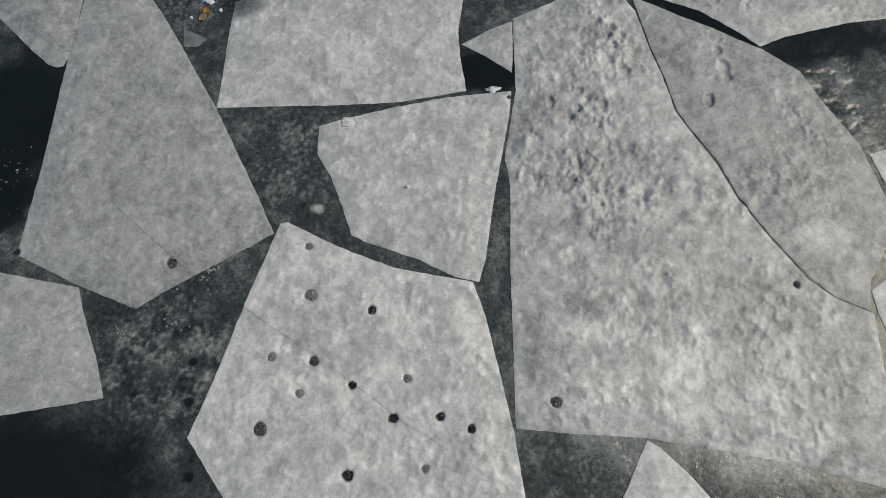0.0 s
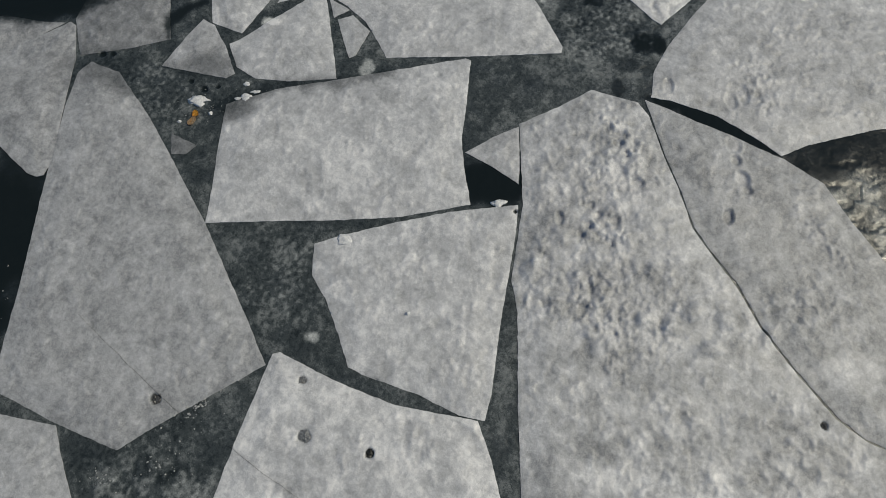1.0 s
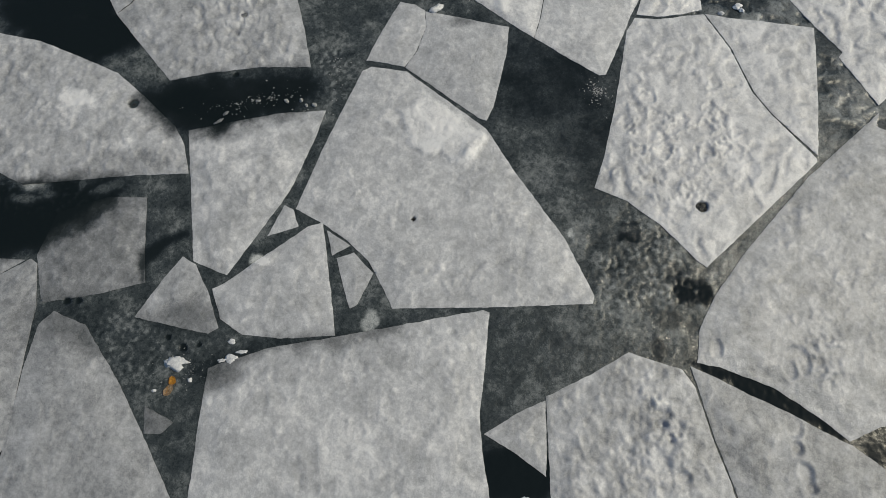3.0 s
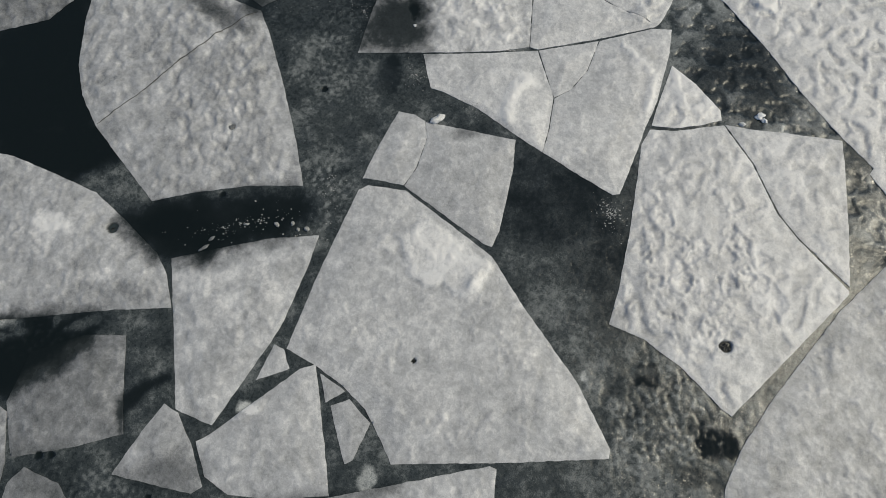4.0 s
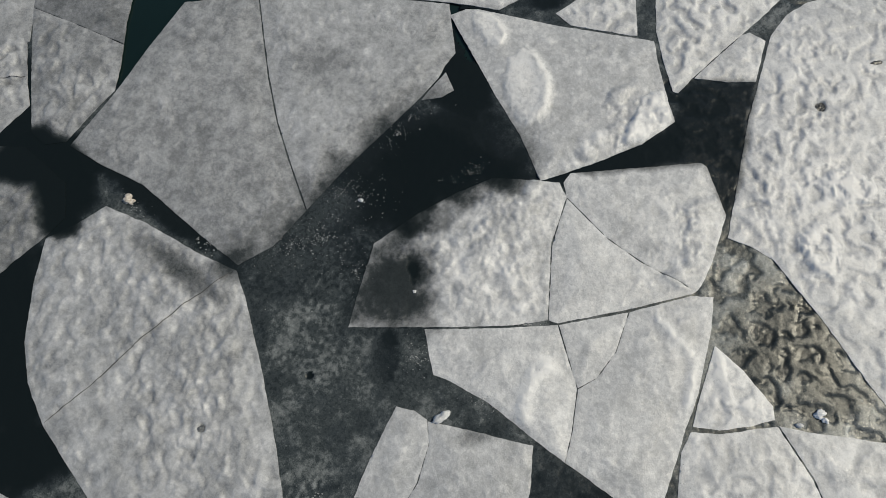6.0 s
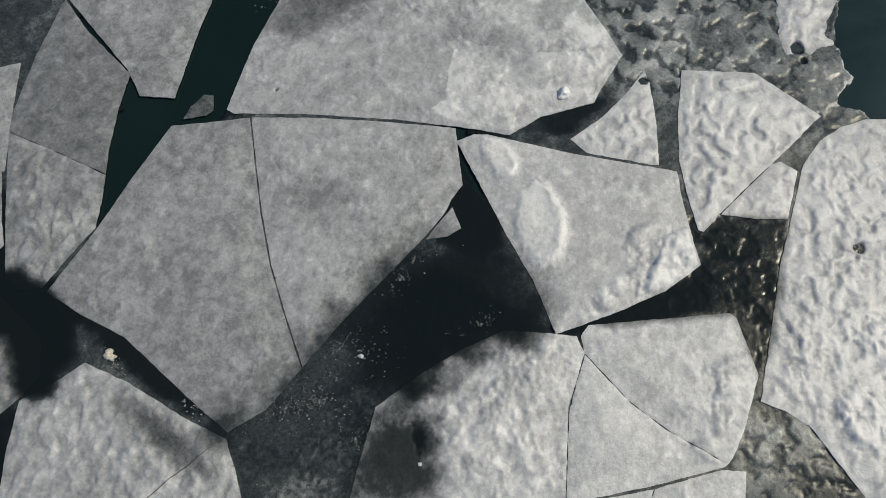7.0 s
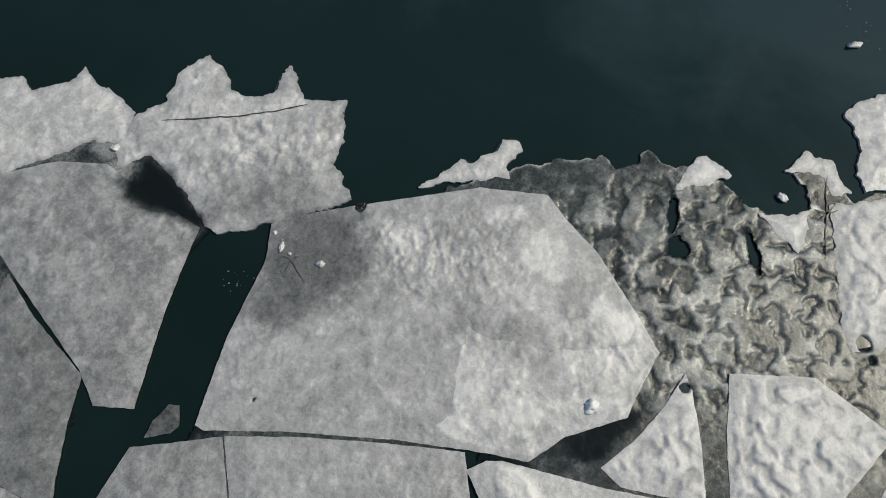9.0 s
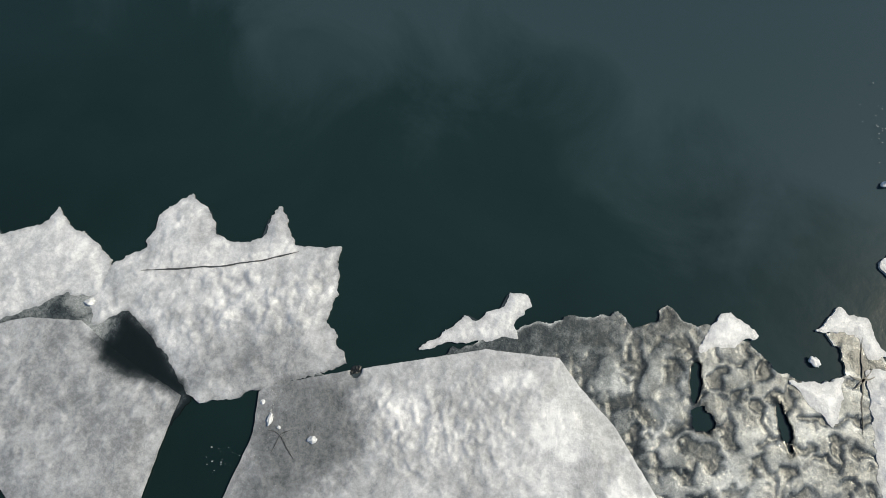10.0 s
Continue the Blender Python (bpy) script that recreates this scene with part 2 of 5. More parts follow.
def cells_noise(x, y, size, seed=0):
    """Distance to the nearest of scattered points, about 0 to 1, and a number of that point's own."""
    u, v = x / size + 31.7 * seed + 300, y / size + 17.1 * seed + 300
    i, j = np.floor(u).astype(int), np.floor(v).astype(int)
    best, own = np.full(x.shape, 9.0), np.zeros(x.shape)
    for di in (-1, 0, 1):
        for dj in (-1, 0, 1):
            k, m = (i + di) & 255, (j + dj) & 255
            d = np.hypot(i + di + CELL_X[k, m] - u, j + dj + CELL_Y[k, m] - v)
            near = d < best
            best, own = np.where(near, d, best), np.where(near, CELL_X[m, k], own)
    return best, own


def winding(x, y):
    """Soft raised ridges with narrow troughs, as wind and thaw leave them in old snow, in some places more than in others; -1 to 1."""
    wx, wy = 0.10 * sample(BLOT, x + 3, y), 0.10 * sample(BLOT, x, y + 5)
    ridge = np.tanh(1.5 * (sample(WORM, x + 0.3 * wx, 0.85 * y + 0.3 * wy) + 0.35)) - 0.2
    where = smooth(-0.9, 0.7, sample(BLOT, 0.4 * x + 2, 0.4 * y))
    return ridge * (0.42 + 0.58 * where)


def craters(x, y):
    """Round dents with raised rims; about -1 to 0.6."""
    wx, wy = 0.03 * sample(LUMP, x, y + 4), 0.03 * sample(LUMP, x + 4, y)
    r, own = cells_noise(x + wx, y + wy, 0.36, 3)
    size = 0.26 + 0.16 * own
    return (0.6 * np.exp(-((r - size) / 0.10) ** 2) - 0.8 * smooth(size, 0.45 * size, r)) * (own > 0.35)


def rotten_pits(x, y):
    """Rounded hollows of rotten ice, from -1 in a hollow to 1 on the web between."""
    wx, wy = 0.06 * sample(BLOT, x + 6, y), 0.06 * sample(BLOT, x, y + 7)
    return np.tanh(3.4 * (sample(PIT, 1.2 * (x + wx), 1.35 * (y + wy)) + 0.30) + 0.5 * sample(WORM, x + wx, y + wy + 3))


def lumps(x, y):
    raised, sunken = np.zeros_like(x), np.zeros_like(x)
    for cx, cy, rx, ry, turn, height, softness in RELIEF:
        reach = 1.8 * max(rx, ry)
        near = (np.abs(x - cx) < reach) & (np.abs(y - cy) < reach)
        if near.any():
            px, py = x[near], y[near]
            e = oval(px, py, cx, cy, rx, ry, turn) + (1.1 if height > 0 else 0.5) * (rough_noise(px, py, 0.16, 3, 5) - 0.5)
            shape = height * smooth(1 + softness, 1 - softness, e)
            if height > 0:
                raised[near] = np.maximum(raised[near], shape)
            else:
                rim = -0.12 * height * np.exp(-((e - 1.25) / 0.22) ** 2)
                sunken[near] = np.minimum(sunken[near], shape)
                raised[near] = np.maximum(raised[near], rim)
    return raised + sunken


def clods(x, y):
    """Small uneven clods and dents, as steps leave them in crusted snow; about -0.7 to 0.5."""
    n = sample(CLOD, x, 0.85 * y)
    where = smooth(-0.7, 0.8, sample(BLOT, 0.7 * x + 9, 0.7 * y))
    crumb = sample(CRUMB, x, y)
    return (0.8 * smooth(0.2, 1.5, n + 0.5 * crumb) - 0.6 * smooth(0.5, 1.5, 0.35 * crumb - n)) * (0.35 + 0.65 * where) + 0.06 * np.clip(sample(MOTTLE, x, y), -1.5, 1.5)


def blown(x, y):
    """How high packed snow and banks of blown snow rise over a floe."""
    high = np.zeros_like(x)
    for height, softness, corners in PACKS:
        p = np.array(corners)
        near = (x > p[:, 0].min() - 0.5) & (x < p[:, 0].max() + 0.5) & (y > p[:, 1].min() - 0.5) & (y < p[:, 1].max() + 0.5)
        if near.any():
            px, py = x[near], y[near]
            d = outline(px, py, corners, (0.0, 0.0, 1.0)) + 0.02 * sample(LUMP, px, py)
            high[near] = np.maximum(high[near], 1.6 * height * smooth(0.6 * softness, -0.6 * softness, d))
    for width, height, line in RIDGES:
        p = np.array(line)
        run = np.concatenate([[0], np.cumsum(np.hypot(*np.diff(p, axis=0).T))])
        near = (x > p[:, 0].min() - 3 * width) & (x < p[:, 0].max() + 3 * width) & (y > p[:, 1].min() - 3 * width) & (y < p[:, 1].max() + 3 * width)
        if near.any():
            px, py = x[near], y[near]
            bank = np.zeros_like(px)
            for s in np.arange(0, run[-1], 0.3 * width):
                cx, cy = np.interp(s, run, p[:, 0]), np.interp(s, run, p[:, 1])
                ends = min(1.0, (s + 0.6 * width) / (2 * width), (run[-1] - s + 0.6 * width) / (2 * width))
                bank = np.maximum(bank, ends * np.exp(-((px - cx) ** 2 + (py - cy) ** 2) / width ** 2))
            high[near] += height * bank * (1 + 0.15 * sample(LUMP, px, py))
    return high


def drowned(x, y):
    """How deep under dark water a place is: 0 dry, 1 drowned."""
    wet = np.zeros_like(x)
    for strength, softness, corners in FLOODS:
        p = np.array(corners)
        near = (x > p[:, 0].min() - 1) & (x < p[:, 0].max() + 1) & (y > p[:, 1].min() - 1) & (y < p[:, 1].max() + 1)
        if near.any():
            px, py = x[near], y[near]
            d = outline(px, py, corners, (0.0, 0.0, 1.0)) + softness * (0.16 * sample(HAZE, px, py) + 0.07 * sample(MOTTLE, px, py))
            wet[near] = np.maximum(wet[near], strength * smooth(softness, -softness, d))
    return wet


def wobble(cx, cy, a):
    """How far the rim of a hole wanders from a circle, as a factor."""
    return 1 + 0.06 * np.sin(2 * a + 9 * cx) + 0.05 * np.sin(3 * a + 7 * cy) + 0.04 * np.sin(5 * a + 5 * cx)


def bored(x, y):
    """How far inside a bored hole a place is: 0 outside, 1 in the hole."""
    deep = np.zeros_like(x)
    for cx, cy, r, state in BORES:
        near = (np.abs(x - cx) < 3 * r) & (np.abs(y - cy) < 3 * r)
        if near.any():
            strength = {"frosted": 0.55, "slushy": 0.8, "dark": 1.0}[state]
            deep[near] = np.maximum(deep[near], strength * smooth(1.25 * r, 0.80 * r, np.hypot(x[near] - cx, y[near] - cy) / wobble(cx, cy, np.arctan2(y[near] - cy, x[near] - cx))))
    return deep


def outline(x, y, corners, edge):
    """Signed distance to the outline of a piece of ice, under 0 inside, with its worn edge."""
    shrink, wear, size = edge
    best, sign = np.full(x.shape, 1e9), np.ones(x.shape)
    n = len(corners)
    for k in range(n):
        ax, ay = corners[k]
        bx, by = corners[(k + 1) % n]
        ex, ey, px, py = bx - ax, by - ay, x - ax, y - ay
        t = np.clip((px * ex + py * ey) / (ex * ex + ey * ey), 0, 1)
        best = np.minimum(best, (px - t * ex) ** 2 + (py - t * ey) ** 2)
        crosses = (ay > y) != (by > y)
        if by != ay:
            crosses &= x < ax + (y - ay) * ex / ey
        sign = np.where(crosses, -sign, sign)
    d = np.sqrt(best) * sign + shrink
    return d + wear * 2 * (rough_noise(x, y, size, 4, 61) - 0.5)


def sheet_mesh(name, x, y, z, cells, values, bottom):
    """A mesh from a net of places: the kept cells, and a rim down to the bottom along their edge."""
    nx, ny = x.shape
    used = np.zeros((nx, ny), bool)
    for a in (0, 1):
        for b in (0, 1):
            used[a:nx - 1 + a, b:ny - 1 + b] |= cells
    index = np.full((nx, ny), -1)
    index[used] = np.arange(used.sum())
    co = np.stack([x[used], y[used], z[used]], 1)
    i, j = np.nonzero(cells)
    quads = np.stack([index[i, j], index[i + 1, j], index[i + 1, j + 1], index[i, j + 1]], 1)
    pad = np.pad(cells, 1)
    rims = []
    for di, dj, (a0, b0), (a1, b1) in ((0, -1, (0, 0), (1, 0)), (1, 0, (1, 0), (1, 1)), (0, 1, (1, 1), (0, 1)), (-1, 0, (0, 1), (0, 0))):
        open_side = cells & ~pad[1 + di:nx + di, 1 + dj:ny + dj]
        i, j = np.nonzero(open_side)
        rims.append(np.stack([index[i + a0, j + b0], index[i + a1, j + b1]], 1))
    rims = np.concatenate(rims)
    top = co[rims.ravel()]
    low = top.copy()
    low[:, 2] = bottom
    base = len(co)
    m = len(rims)
    t0 = base + np.arange(2 * m).reshape(m, 2)
    l0 = t0 + 2 * m
    walls = np.stack([t0[:, 1], t0[:, 0], l0[:, 0], l0[:, 1]], 1)
    co = np.concatenate([co, top, low])
    vals = values[used]
    vals = np.concatenate([vals, vals[rims.ravel()], vals[rims.ravel()]])
    faces = np.concatenate([quads, walls])
    mesh = bpy.data.meshes.new(name)
    mesh.vertices.add(len(co))
    mesh.vertices.foreach_set("co", co.astype(np.float32).ravel())
    mesh.loops.add(faces.size)
    mesh.loops.foreach_set("vertex_index", faces.astype(np.int32).ravel())
    mesh.polygons.add(len(faces))
    mesh.polygons.foreach_set("loop_start", np.arange(0, faces.size, 4, dtype=np.int32))
    mesh.update(calc_edges=True)
    mesh.polygons.foreach_set("use_smooth", np.ones(len(faces), bool))
    mesh.attributes.new("cover", "FLOAT", "POINT").data.foreach_set("value", vals.astype(np.float32))
    mesh.validate()
    return mesh


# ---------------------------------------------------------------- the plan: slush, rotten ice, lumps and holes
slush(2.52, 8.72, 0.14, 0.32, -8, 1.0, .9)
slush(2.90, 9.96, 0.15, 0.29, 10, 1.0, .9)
lead(-3.20, -0.55, 0.81, 2.17, -12, .9, .4)
lead(-1.88, -5.42, 1.53, 0.73, -8, .8, .7)
lead(4.34, 0.62, 0.50, 0.41, 0, .9, .3)
lead(9.81, 1.15, 1.21, 0.47, 12, .7, .5)
lead(4.38, 0.66, 0.47, 0.39, 0, .9, .3)
lead(-0.20, 16.17, 1.10, 2.02, -25, 1.15, .2)
lead(-1.45, 14.31, 0.83, 1.66, -30, 1.15, .2)
lead(-2.38, 16.28, 0.88, 0.28, -50, 1.0, .3)
lead(5.10, 14.63, 0.60, 0.26, 20, .7, .4)
lead(6.06, 11.68, 1.55, 0.29, 12, .9, .4)
lead(7.10, 12.47, 0.55, 0.63, 0, .3, .5)
lead(-3.17, 8.99, 0.99, 1.88, 0, .96, .3)
lead(5.25, 6.56, 0.89, 0.81, 0, .5, .6)
lead(5.02, 6.57, 0.82, 0.82, 0, .5, .6)
lead(-2.61, 7.41, 1.15, 0.53, 10, .96, .3)
slush(1.37, 13.30, 0.42, 0.25, 0, .22, 1.0)
lead(2.22, 18.08, 0.71, 0.20, 8, 1.1, .3)
honeycomb(6.62, 16.62, 2.95, 1.70, 1.0)
honeycomb(8.25, 9.21, 1.43, 1.59, .7)
honeycomb(6.38, 3.48, 1.27, 1.27, .28)
honeycomb(7.17, 11.90, 0.93, 1.24, .5)
honeycomb(9.25, 14.94, 1.02, 0.77, .7)
honeycomb(9.77, 6.33, 0.55, 0.82, .6)
honeycomb(9.77, 0.20, 0.49, 0.98, .6)
relief(8.66, 10.17, 0.24, 0.40, 0, .042, .5)
relief(9.33, 11.09, 0.50, 0.26, -10, .038, .6)
relief(9.85, 10.60, 0.45, 0.25, 10, .038, .6)
relief(0.38, 4.84, 0.54, 0.39, 10, .025, .9)
relief(-2.27, 6.10, 0.65, 0.49, -20, .03, .9)
relief(-0.67, 9.67, 0.55, 0.55, 0, .02, .9)
relief(-0.13, 8.86, 0.49, 0.66, 0, .02, .9)
relief(0.70, 3.53, 0.19, 0.10, 30, .02, .4)
relief(8.14, 2.00, 0.09, 0.14, 0, -.030, .35)
relief(8.24, 2.21, 0.12, 0.10, 0, -.030, .35)
relief(7.18, 2.27, 0.07, 0.12, 0, -.030, .35)
relief(8.33, 2.10, 0.09, 0.19, 0, -.030, .35)
relief(0.21, 19.10, 0.16, 0.12, -20, -.03, .4)
relief(0.54, 18.80, 0.19, 0.09, -30, .03, .4)
relief(0.81, 18.61, 0.15, 0.10, -30, .03, .4)
bore(1.63, -2.32, 0.054, 'frosted')
bore(1.71, -3.06, 0.081, 'frosted')
bore(2.60, -3.28, 0.056, 'dark')
bore(1.21, -3.94, 0.055, 'frosted')
bore(1.81, -4.00, 0.062, 'slushy')
bore(2.36, -4.33, 0.050, 'dark')
bore(1.64, -4.44, 0.054, 'frosted')
bore(3.12, -4.24, 0.054, 'frosted')
bore(2.94, -4.77, 0.060, 'dark')
bore(3.58, -4.75, 0.053, 'dark')
bore(4.00, -4.91, 0.052, 'dark')
bore(1.13, -4.91, 0.083, 'slushy')
bore(2.35, -5.50, 0.068, 'dark')
bore(3.38, -5.42, 0.053, 'frosted')
bore(-0.38, -2.57, 0.067, 'slushy')
bore(5.16, -4.56, 0.066, 'slushy')
bore(8.70, -2.93, 0.048, 'slushy')
bore(7.23, 4.37, 0.078, 'dark')
bore(-1.55, 6.16, 0.073, 'dark')
bore(0.08, 7.79, 0.043, 'frosted')
bore(1.47, 8.48, 0.052, 'dark')
bore(2.94, 4.19, 0.026, 'dark')
bore(0.64, 15.18, 0.022, 'dark')
bore(9.11, 12.45, 0.076, 'slushy')
bore(6.38, 15.23, 0.067, 'slushy')
bore(8.85, 15.76, 0.098, 'dark')
bore(8.92, 15.54, 0.060, 'dark')
bore(4.67, 0.16, 0.025, 'dark')
bore(0.09, -4.55, 0.063, 'slushy')
bore(0.21, -5.52, 0.068, 'slushy')
bore(0.09, -4.00, 0.056, 'slushy')
bore(2.00, 17.90, 0.075, 'dark')
bore(-2.74, -2.38, 0.051, 'frosted')
lead(0.34, 16.92, 0.56, 0.56, 0, 1.1, .3)
lead(-1.05, 15.27, 0.54, 0.54, 0, 1.1, .3)
lead(-2.47, 15.89, 0.47, 0.32, -60, .8, .3)
lead(4.03, 13.74, 0.50, 1.34, 35, 1.0, .3)
lead(3.60, 12.95, 0.49, 0.73, 20, .9, .3)
lead(-3.53, 12.60, 0.74, 1.11, 0, .96, .3)
lead(-2.24, 11.88, 0.65, 0.24, -35, .96, .4)
lead(-0.94, 11.03, 1.31, 0.23, -35, .8, .4)
snowfall(2.35, 2.68, 0.14, 0.20, 0, .85, .5)
snowfall(1.73, -1.72, 0.13, 0.11, 0, .9, .8)
snowfall(0.61, -0.35, 0.08, 0.07, 0, .5, .7)
snowfall(5.26, 3.96, 0.11, 0.11, 0, .9, .6)
snowfall(2.10, -0.25, 0.11, 0.07, 0, 1.0, .6)
snowfall(0.69, 3.57, 0.20, 0.09, -15, 1.0, .5)
snowfall(6.54, 6.55, 0.05, 0.16, 0, .6, .9)
snowfall(6.12, 17.37, 0.30, 0.38, 0, .75, .5)
snowfall(6.09, 4.04, 0.22, 0.07, 0, .45, .8)
snowfall(-0.53, 1.25, 0.16, 0.18, 0, .42, .5)
snowfall(-0.31, -4.00, 0.56, 0.32, 30, .55, .9)
snowfall(-1.02, -3.60, 0.24, 0.15, 0, .6, .9)
snowfall(1.67, 6.75, 0.37, 0.25, 60, .55, .9)
snowfall(9.24, 8.11, 0.42, 0.42, 0, .5, .9)
honeycomb(8.48, 8.59, 1.45, 1.62, .9)
snowfall(9.02, 8.78, 0.26, 0.51, -30, .68, .8)
snowfall(9.16, 8.11, 0.25, 0.34, -40, .62, .8)
snowfall(1.67, 8.18, 0.95, 1.38, 0, .46, 1.0)
snowfall(2.09, 8.55, 0.44, 0.79, 0, .5, 1.0)
lead(5.89, 5.59, 0.47, 1.09, 0, .4, .6)
snowfall(6.47, 2.68, 0.50, 0.33, 0, .36, .9)
snowfall(8.32, 8.12, 0.51, 0.51, -45, .38, .9)
snowfall(8.92, 7.75, 0.50, 0.21, -30, .6, .9)
snowfall(9.16, 14.94, 0.60, 0.51, 0, .7, .8)
snowfall(6.96, 17.32, 0.48, 0.24, 0, .6, .9)
snowfall(7.95, 16.16, 0.61, 0.46, 0, .65, .9)
snowfall(7.91, 15.70, 0.71, 0.42, 0, .65, .9)
lead(6.53, 17.67, 0.08, 0.34, -10, 1.3, .25)
lead(6.55, 17.18, 0.15, 0.19, 0, 1.3, .3)
lead(7.60, 17.08, 0.09, 0.34, 5, 1.1, .3)
snowfall(-2.83, 18.82, 0.87, 0.13, 18, .62, .5)
snowfall(-1.89, 18.94, 0.35, 0.26, 0, .8, .6)
snowfall(-1.63, 18.58, 0.26, 0.22, 0, .8, .6)
mound(6.21, 1.16, 0.13, 0.12, 9, .028, .7)
mound(6.04, 0.89, 0.14, 0.12, 0, .042, .7)
mound(6.29, 0.99, 0.11, 0.12, -59, .039, .7)
mound(6.68, 1.26, 0.14, 0.12, -31, .030, .7)
mound(6.51, 0.89, 0.16, 0.12, 47, .041, .7)
mound(5.81, -0.57, 0.16, 0.10, 21, .028, .7)
mound(5.85, -1.23, 0.12, 0.12, -41, .040, .7)
mound(6.60, -0.08, 0.15, 0.12, -59, .026, .7)
mound(5.34, -0.23, 0.11, 0.13, 15, .025, .7)
mound(5.06, 0.43, 0.13, 0.13, -57, .032, .7)
mound(5.80, -1.82, 0.15, 0.11, 32, .036, .7)
mound(7.13, -1.38, 0.14, 0.10, 33, .042, .7)
mound(8.15, -1.70, 0.15, 0.08, 52, .035, .7)
mound(5.65, -1.69, 0.10, 0.07, -43, .039, .7)
mound(6.39, -1.51, 0.12, 0.09, 26, .037, .7)
mound(6.80, -1.60, 0.12, 0.10, 4, .036, .7)
mound(7.28, -1.91, 0.16, 0.09, 8, .042, .7)
mound(7.58, -1.51, 0.14, 0.11, -31, .034, .7)
mound(5.23, -1.32, 0.09, 0.13, -25, .029, .7)
mound(4.87, -0.71, 0.14, 0.11, 55, .042, .7)
mound(6.13, 0.16, 0.18, 0.08, 31, .030, .7)
mound(6.32, -0.24, 0.17, 0.10, -24, .027, .7)
mound(5.52, -0.91, 0.10, 0.10, 49, .039, .7)
mound(6.62, -0.81, 0.10, 0.09, 42, .026, .7)
mound(0.17, 19.10, 0.14, 0.06, -39, .039, .6)
mound(0.41, 18.86, 0.14, 0.08, 15, .033, .6)
mound(0.63, 18.66, 0.09, 0.09, -1, .031, .6)
mound(0.81, 18.52, 0.14, 0.09, -3, .040, .6)
mound(0.96, 18.98, 0.16, 0.07, -8, .037, .6)
mound(0.51, 19.23, 0.09, 0.07, -40, .032, .6)
mound(-0.10, 19.20, 0.10, 0.09, -6, .031, .6)
mound(1.19, 18.60, 0.11, 0.08, -22, .049, .6)
mound(1.30, 19.07, 0.12, 0.06, 4, .031, .6)
mound(0.79, 18.84, 0.13, 0.07, -17, .034, .6)
mound(0.16, 18.67, 0.14, 0.08, -11, .046, .6)
mound(-0.78, 9.88, 0.18, 0.18, -47, .044, .7)
mound(-0.47, 9.56, 0.24, 0.18, -26, .038, .7)
mound(-0.09, 9.36, 0.22, 0.14, 59, .034, .7)
mound(-0.61, 9.16, 0.18, 0.14, 6, .034, .7)
mound(-0.11, 8.67, 0.19, 0.15, -59, .038, .7)
mound(0.20, 8.19, 0.20, 0.15, -58, .037, .7)
mound(0.32, 8.86, 0.20, 0.12, -53, .045, .7)
mound(-0.24, 8.29, 0.21, 0.15, -1, .036, .7)
mound(-0.98, 9.98, 0.22, 0.16, 17, .033, .7)
mound(0.15, 9.66, 0.23, 0.17, -58, .043, .7)
mound(4.23, 10.56, 0.15, 0.08, 33, .038, .7)
mound(3.95, 10.24, 0.24, 0.15, 29, .048, .7)
mound(4.42, 10.78, 0.23, 0.13, 21, .041, .7)
mound(3.76, 10.04, 0.16, 0.13, 58, .041, .7)
mound(4.15, 11.00, 0.23, 0.12, 29, .042, .7)
mound(6.97, 10.53, 0.15, 0.08, 46, .034, .7)
mound(6.84, 10.10, 0.18, 0.11, 51, .038, .7)
mound(6.63, 9.79, 0.17, 0.12, 21, .043, .7)
mound(7.10, 10.85, 0.24, 0.09, 16, .049, .7)
mound(6.64, 12.60, 0.16, 0.11, 43, .037, .6)
mound(6.37, 12.30, 0.18, 0.08, 5, .040, .6)
mound(6.19, 12.07, 0.20, 0.09, 56, .048, .6)
mound(5.72, 11.93, 0.17, 0.10, 14, .033, .6)
mound(5.47, 11.71, 0.12, 0.09, 20, .048, .6)
mound(6.68, 12.37, 0.14, 0.10, 21, .050, .6)
mound(5.96, 12.08, 0.13, 0.11, 37, .034, .6)
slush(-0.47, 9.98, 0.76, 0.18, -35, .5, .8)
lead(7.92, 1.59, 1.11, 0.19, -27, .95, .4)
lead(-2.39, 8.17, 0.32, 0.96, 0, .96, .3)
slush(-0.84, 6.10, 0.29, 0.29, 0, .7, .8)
honeycomb(-0.31, -4.00, 1.04, 0.72, .75)
lead(-0.31, -4.00, 1.20, 0.80, 0, .25, .6)
mound(6.03, 12.69, 0.23, 0.11, 40, .05, .5)
trodden(6.29, 0.94, 0.39, 0.65, -25, .04, .5)
trodden(5.87, -0.60, 0.37, 0.91, 10, .04, .5)
trodden(5.06, -1.02, 0.37, 0.57, 0, .04, .6)
trodden(6.35, -1.51, 0.56, 0.48, 0, .035, .7)
trodden(9.16, -0.31, 0.16, 0.58, 30, .035, .6)
trodden(8.85, -1.32, 0.56, 0.48, 0, .03, .7)
trodden(6.06, 1.92, 0.45, 0.18, 0, .03, .6)
trodden(8.59, 2.20, 0.27, 0.45, 0, .035, .6)
trodden(-0.60, 9.88, 0.55, 0.46, 30, .018, .7)
trodden(-0.01, 8.57, 0.44, 0.97, 0, .022, .7)
trodden(4.23, 10.56, 0.46, 0.55, 20, .018, .6)
trodden(6.86, 10.31, 0.22, 0.54, 10, .035, .6)
trodden(6.36, 12.22, 0.53, 0.38, 40, .035, .6)
trodden(0.62, 18.85, 0.95, 0.39, 25, .026, .6)
trodden(3.57, 17.39, 0.73, 0.37, 25, .03, .7)
trodden(8.34, 10.51, 0.36, 0.63, 0, .03, .6)
